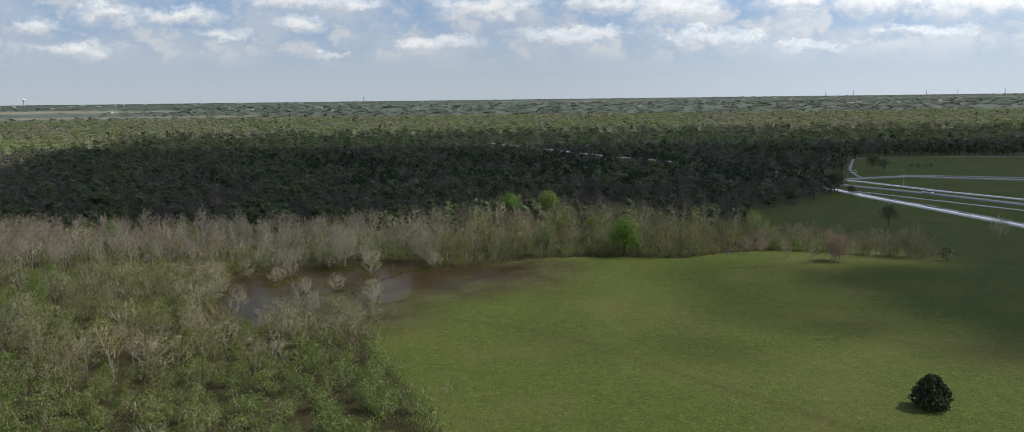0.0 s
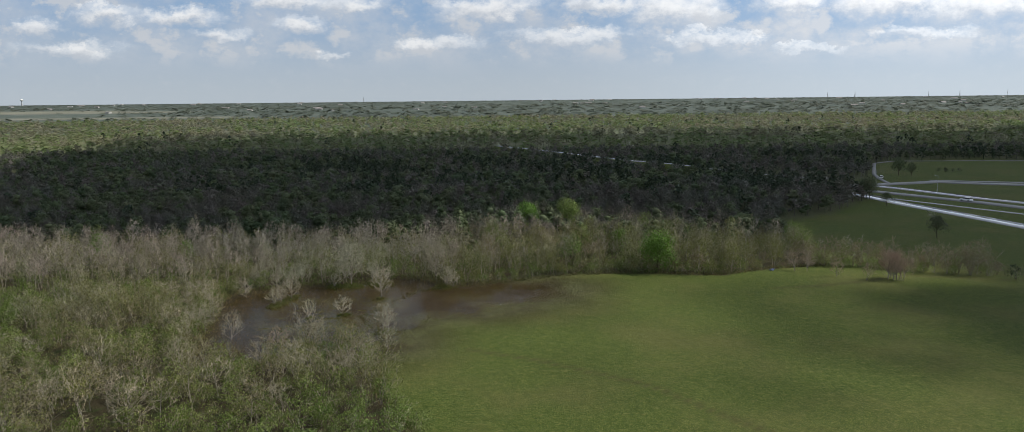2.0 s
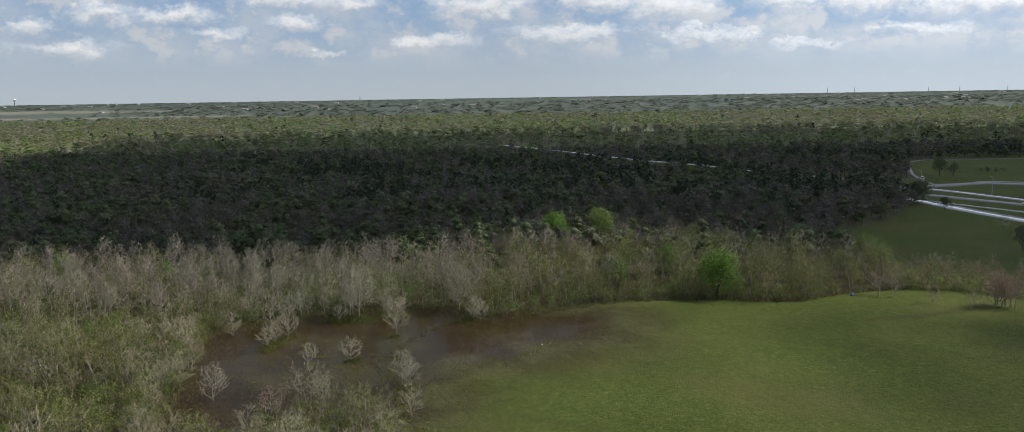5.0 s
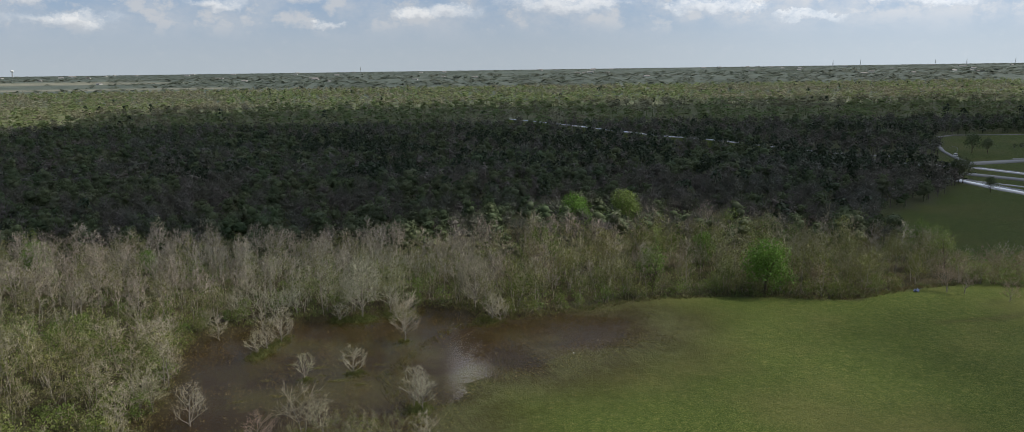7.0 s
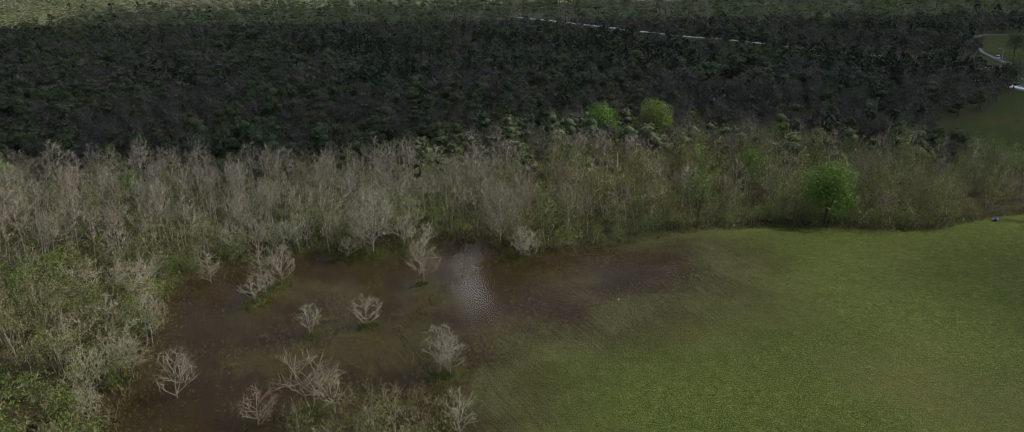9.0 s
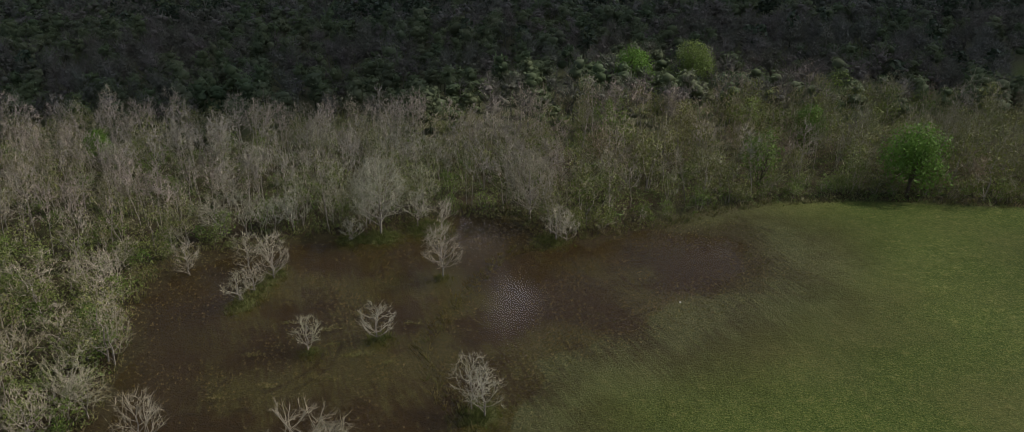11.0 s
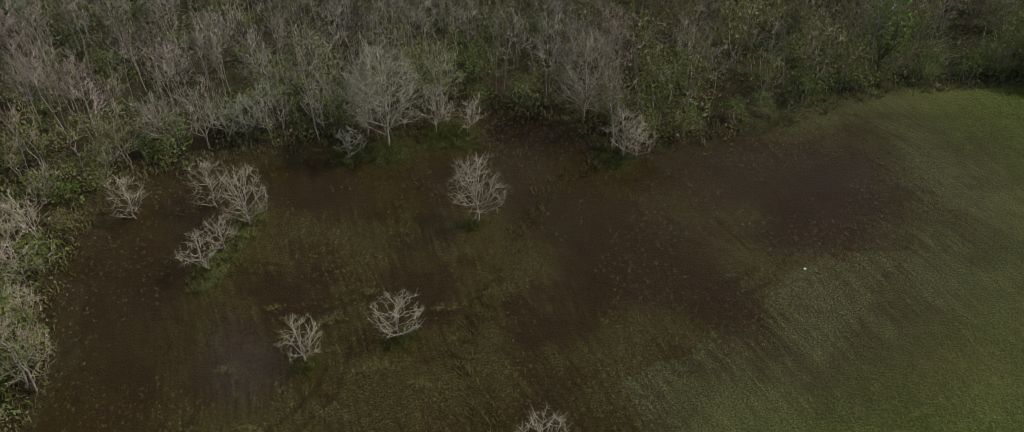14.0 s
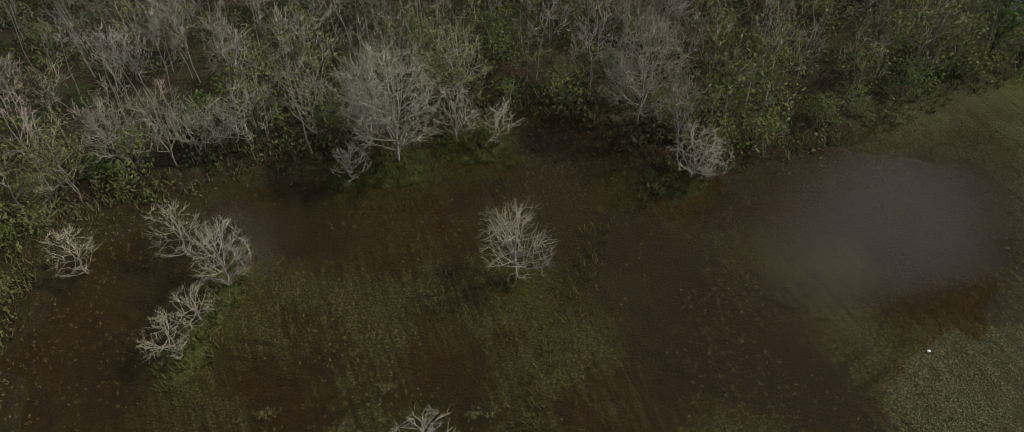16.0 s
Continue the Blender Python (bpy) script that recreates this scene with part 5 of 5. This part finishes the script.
# the lone cedar in the field: a broad dense cone of sprays down to the grass
cedar = thing("cedar_tree", "dense dark green cedar bush alone in the mown field", "tree", pose(57.6, 108.4, float(ground_z(57.6, 108.4))) @ Matrix.Scale(0.88, 4))
r = np.random.RandomState(190)
h = r.uniform(0, 1, 3800)
ang = r.uniform(0, 2 * math.pi, 3800)
outline = 2.75 * np.clip(1.08 - h ** 1.8, 0, 1) ** 0.62 * (0.72 + 0.28 * np.clip(h * 6, 0, 1)) * (1 + 0.16 * np.sin(5 * ang + 7 * h) + 0.10 * np.sin(11 * ang - 13 * h))
rad = outline * r.uniform(0.55, 1.05, 3800) ** 0.5
link_mesh("crown", *leaf_faces(r, np.c_[rad * np.cos(ang), rad * np.sin(ang), 0.15 + 5.2 * h], 0.24), NEEDLES, cedar, np.zeros(3800 * 4))
link_mesh("trunk", *tubes([(0, 0, -0.3, 0, 0, 3.0, 0.24, 0.16), (0, 0, 3.0, 0.1, 0, 5.1, 0.16, 0.03)], 7), DARK_BARK, cedar)

# ---------------------------------------------------------------- grass in water and along edges
p = spread_points(7, -74, 6, 152, 212, 0.5)
inn = depth_in(POND, p[:, 0], p[:, 1])
patch = value_noise(p[:, 0], p[:, 1], 6.0) + rng.uniform(-0.25, 0.25, len(p))
z = ground_z(p[:, 0], p[:, 1])
keep = (inn > -2) & (z > WATER_Z - 0.34) & (patch > 0.50)
blades = []
for k in range(5):
    r = np.random.RandomState(500 + k)
    segs = []
    for b in range(5):
        a, t = r.uniform(0, 2 * math.pi), r.uniform(0.15, 0.4)
        st = np.array([r.normal() * 0.10, r.normal() * 0.10, -0.02])
        segs.append((*st, *(st + np.array([math.cos(a) * t, math.sin(a) * t, r.uniform(0.22, 0.46)])), 0.035, 0.0))
    blades.append(spikes(segs))
stuff("marsh_grass", "grass tufts showing through the shallow water", "grass", blades, p[keep], TUFTS, 431, (0.3, 0.6))
p = spread_points(8, -90, 75, 100, 230, 0.75)
gap = np.minimum(np.where(depth_in(FIELD, p[:, 0], p[:, 1]) < 0, np.abs(depth_in(FIELD, p[:, 0], p[:, 1])), 99), 99)
shore = (depth_in(POND, p[:, 0], p[:, 1]) < 0.4) & (depth_in(POND, p[:, 0], p[:, 1]) > -3.5)
keep = ((gap < 2.2) | shore | (line_distance(ISLAND, p[:, 0], p[:, 1]) < 1.6)) & (depth_in(FIELD, p[:, 0], p[:, 1]) < 0.5)
q = np.concatenate([np.random.RandomState(61 + k).normal(size=(int(46 * r * r), 2)) * r * 0.55 + np.array([mx, my]) for k, (mx, my, r) in enumerate(MOUNDS)] +
                   [np.array(ISLAND)[np.random.RandomState(71).randint(0, 3, 220)] + np.random.RandomState(72).normal(size=(220, 2)) * np.array([0.7, 1.5])])
stuff("green_grass", "green grass tufts round trunks in the water", "grass", blades, q, BUDS, 433, (0.5, 1.3))
e = spread_points(15, -40, 10, 155, 212, 0.36)
inn = depth_in(POND, e[:, 0], e[:, 1]) + (value_noise(e[:, 0], e[:, 1], 5.0) - 0.5) * 9
thick_here = np.clip(1.0 - np.abs(inn - 1.5) / 7.0, 0, 1)
e = e[(np.random.RandomState(77).uniform(0, 1, len(e)) < thick_here * 0.35) & (depth_in(FIELD, e[:, 0], e[:, 1]) > -2)]
stuff("drowned_grass", "olive grass blades standing out of the shallow margin", "grass", blades, e, REEDS, 434, (0.3, 0.6))
MATS = [(-49.2, 182.7, 0.9), (-44.8, 177.8, 1.0), (-46.0, 177.4, 0.7), (-55.7, 177.9, 0.7), (-47.7, 173.8, 0.8), (-52.6, 172.4, 0.6), (-48.2, 179.6, 0.5), (-41.8, 176.2, 0.6), (-54.0, 184.0, 0.5), (-46.6, 185.6, 0.5), (-40.6, 183.6, 0.6), (-57.0, 170.6, 0.6)]
q = np.concatenate([np.random.RandomState(81 + k).normal(size=(int(60 * r), 2)) * np.array([0.8, 0.35]) * r + np.array([mx, my]) for k, (mx, my, r) in enumerate(MATS)])
stuff("straw_mats", "pale mats of dead straw lying in the shallow water", "straw", blades, q, STRAW, 435, (0.35, 0.7), (0.4, 0.7), np.full(len(q), WATER_Z + 0.01))
stuff("dry_grass", "pale dry grass along the wood's edge and shore", "grass", blades, p[keep], STRAW, 432, (0.9, 2.0))


# ---------------------------------------------------------------- road things, distance
def box(bm, x0, x1, y0, y1, z0, z1, taper=0.0):
    made = bmesh.ops.create_cube(bm, size=1.0)["verts"]
    for v in made:
        top = v.co.z > 0
        k = 1 - taper if top else 1
        v.co = Vector(((x0 + x1) / 2 + v.co.x * (x1 - x0) * k, (y0 + y1) / 2 + v.co.y * (y1 - y0) * k, z1 if top else z0))
    return made


def make_car(x, y, turn):
    car = thing("car", "white estate car on the grey carriageway", "car", pose(x, y, float(ground_z(x, y)) + 0.2, 0, 0, turn))
    bm = bmesh.new()
    box(bm, -0.9, 0.9, -2.35, 2.35, 0.32, 0.95, 0.04)
    bmesh.ops.bevel(bm, geom=bm.edges[:], offset=0.12, segments=2)
    part("body", bm, PAINT_WHITE, car)
    bm = bmesh.new()
    box(bm, -0.82, 0.82, -1.9, 1.1, 0.93, 1.46, 0.22)
    part("cabin", bm, PAINT_DARK, car, "dark glass cabin")
    bm = bmesh.new()
    box(bm, -0.66, 0.66, -1.5, 0.75, 1.46, 1.52, 0.1)
    part("roof", bm, PAINT_WHITE, car)
    for sx in (-0.82, 0.82):
        for sy in (-1.45, 1.45):
            bm = bmesh.new()
            bmesh.ops.create_cone(bm, cap_ends=True, segments=16, radius1=0.34, radius2=0.34, depth=0.22,
                                  matrix=Matrix.Translation((sx, sy, 0.34)) @ Matrix.Rotation(radians(90), 4, "Y"))
            wheel = part("wheel", bm, RUBBER, car)
            bm = bmesh.new()
            bmesh.ops.create_cone(bm, cap_ends=True, segments=12, radius1=0.20, radius2=0.17, depth=0.25,
                                  matrix=Matrix.Translation((sx, sy, 0.34)) @ Matrix.Rotation(radians(90), 4, "Y"))
            part("rim", bm, STEEL, wheel, "grey steel rim")
    return car


make_car(178.5, 346.0, 27)
make_car(185.0, 437.5, -30)


def street_lamp(x, y, turn):
    lamp = thing("street_lamp", "tall grey steel street lamp beside the carriageway", "street lamp", pose(x, y, float(ground_z(x, y)), 0, 0, turn), "street lamps along the road")
    link_mesh("pole", *tubes([(0, 0, -0.3, 0, 0, 7.5, 0.10, 0.06)], 8), STEEL, lamp)
    link_mesh("arm", *tubes([(0, 0, 7.4, 0.8, 0, 7.8, 0.05, 0.04), (0.8, 0, 7.8, 1.6, 0, 7.9, 0.04, 0.04)], 6), STEEL, lamp)
    bm = bmesh.new()
    box(bm, 1.5, 2.1, -0.14, 0.14, 7.82, 7.94, 0.2)
    part("head", bm, STEEL, lamp)


for x, y, turn in ((182.5, 376.5, 200), (214.0, 324.0, 200), (169.0, 408.0, 160)):
    street_lamp(x, y, turn)


def far_house(k, x, y, w, d, h):
    house = thing("far_building", "pale low building near the horizon", "building", pose(x, y, float(ground_z(x, y)), 0, 0, rng.uniform(-30, 30)), "buildings near the horizon")
    bm = bmesh.new()
    box(bm, -w / 2, w / 2, -d / 2, d / 2, -1, h)
    part("wall", bm, RENDERED, house)
    bm = bmesh.new()
    vs = box(bm, -w / 2 - 0.5, w / 2 + 0.5, -d / 2 - 0.5, d / 2 + 0.5, h, h + 2.0)
    for v in vs:
        if v.co.z > h + 1:
            v.co.y *= 0.1
    part("roof", bm, ROOFING, house)


for k in range(60):
    y = rng.uniform(2600, 4700)
    far_house(k, y * rng.uniform(-0.66, 0.62), y, rng.uniform(8, 30), rng.uniform(8, 16), rng.uniform(2.5, 4.5))

tower = thing("water_tower", "white water tower on the horizon", "tower", pose(-2850, 4550, float(ground_z(-2850, 4550))))
bm = bmesh.new()
bmesh.ops.create_uvsphere(bm, u_segments=20, v_segments=12, radius=9.0, matrix=Matrix.Translation((0, 0, 34)) @ Matrix.Diagonal((1, 1, 0.62, 1)))
part("tank", bm, PAINT_WHITE, tower)
bm = bmesh.new()
bmesh.ops.create_cone(bm, cap_ends=True, segments=14, radius1=4.5, radius2=2.4, depth=32, matrix=Matrix.Translation((0, 0, 15)))
part("stem", bm, STEEL, tower)
for x, y, h in ((1650, 4300, 34), (1880, 4500, 36), (2240, 4400, 34), (2520, 4600, 36), (2700, 4450, 36), (-900, 4600, 32)):
    mast = thing("mast", "thin steel mast near the horizon", "mast", pose(x, y, float(ground_z(x, y))), "masts near the horizon")
    v, f = tubes([(-3, 0, -1, 0, 0, h, 0.7, 0.4), (3, 0, -1, 0, 0, h, 0.7, 0.4), (0, 3, -1, 0, 0, h, 0.7, 0.4)] + [(-2.4 * (1 - z / h), 0, z, 2.4 * (1 - z / h), 0, z + 3, 0.4, 0.4) for z in range(4, h - 4, 6)], 4)
    link_mesh("lattice", v, f, STEEL, mast)
bm = bmesh.new()
bmesh.ops.create_icosphere(bm, subdivisions=2, radius=0.10)
for v in bm.verts:
    v.co.z *= 0.5
    v.co.x *= 1.3
buoy = thing("litter", "small white scrap lying on the wet grass", "litter", pose(-10.8, 187.5, float(ground_z(-10.8, 187.5)) + 0.1))
part("scrap", bm, PAINT_WHITE, buoy)

TARP = material("blue_plastic", lambda n, w: (n.mix(n.noise(w, 2.0), (0.12, 0.15, 0.30), (0.22, 0.27, 0.44)),), 0.4, 0.5)
bm = bmesh.new()
bmesh.ops.create_grid(bm, x_segments=10, y_segments=8, size=0.5)
for v in bm.verts:
    a, b = v.co.x, v.co.y
    v.co = Vector((a * 1.2, b * 0.8, 0.30 + 0.22 * math.sin(7 * a + 3 * b) + 0.14 * math.cos(9 * b - 4 * a)))
bmesh.ops.solidify(bm, geom=bm.faces[:], thickness=0.02)
tarp = thing("tarp", "crumpled pale blue plastic sheet lying in the grass", "plastic sheet", pose(57.9, 218.6, float(ground_z(57.9, 218.6)), 0, 0, 25))
part("sheet", bm, TARP, tarp)

# ---------------------------------------------------------------- the cloud whose shade lies on the forest
SHADE = [(-258, 330), (-172, 246), (-90, 238), (-42, 258), (-22, 288), (14, 290), (36, 260), (84, 240), (108, 224), (104, 208), (84, 203), (64, 197), (62, 182), (70, 160), (86, 134), (110, 110), (330, 60), (760, 300), (800, 930), (420, 985), (60, 985), (-240, 955), (-440, 915), (-385, 640)]
CLOUD_Z = 1250.0
shift = SUN * (CLOUD_Z / SUN.z)
p = np.concatenate([spread_points(9, -460, 820, 60, 1000, 34.0), spread_points(10, -460, 820, 60, 1000, 17.0)])
inn = depth_in(SHADE, p[:, 0], p[:, 1])
wide = np.arange(len(p)) < len(spread_points(9, -460, 820, 60, 1000, 34.0))
keep = np.where(wide, inn > 30, (inn > 2) & (inn < 45))
p, inn = p[keep], inn[keep]
bm = bmesh.new()
bmesh.ops.create_icosphere(bm, subdivisions=1, radius=1.0)
ball = np.array([v.co for v in bm.verts])
ball_faces = np.array([[v.index for v in f.verts] for f in bm.faces])
bm.free()
# small lumps added out of view to part-shade the field's east side
THIN = [(40, 212), (34, 192), (38, 168), (54, 140), (96, 116), (96, 140), (80, 170), (70, 190), (70, 206)]
ragged_edge = spread_points(13, -10, 110, 110, 220, 8.0, 0.5)
ragged_edge = ragged_edge[inside(THIN, ragged_edge[:, 0], ragged_edge[:, 1])]
dim_lumps = spread_points(20, 6, 60, 130, 218, 19.0, 0.5)
ragged_edge = np.concatenate([ragged_edge, dim_lumps[~inside(THIN, dim_lumps[:, 0], dim_lumps[:, 1])]])
p, inn = np.concatenate([p, ragged_edge]), np.concatenate([inn, np.full(len(ragged_edge), -0.4)])
verts, faces, count = [], [], 0
for (x, y), d in zip(p, inn):
    rad = min(d * 0.55 + 4, rng.uniform(38, 62))
    lump = ball * (rad * (1 + 0.18 * rng.normal(size=(len(ball), 1)).clip(-1, 1)))
    lump[:, 2] *= 0.55
    verts.append(lump + np.array([x + shift.x, y + shift.y, CLOUD_Z + rng.uniform(0, 0.5) * min(d, 90)]))
    faces.append(ball_faces + count)
    count += len(ball)
cloud = link_mesh("cloud", np.concatenate(verts), np.concatenate(faces), CLOUD_WHITE, shade=True)
tagged(cloud, "white heaped cloud drifting above the wood", "cloud", kind="structure")
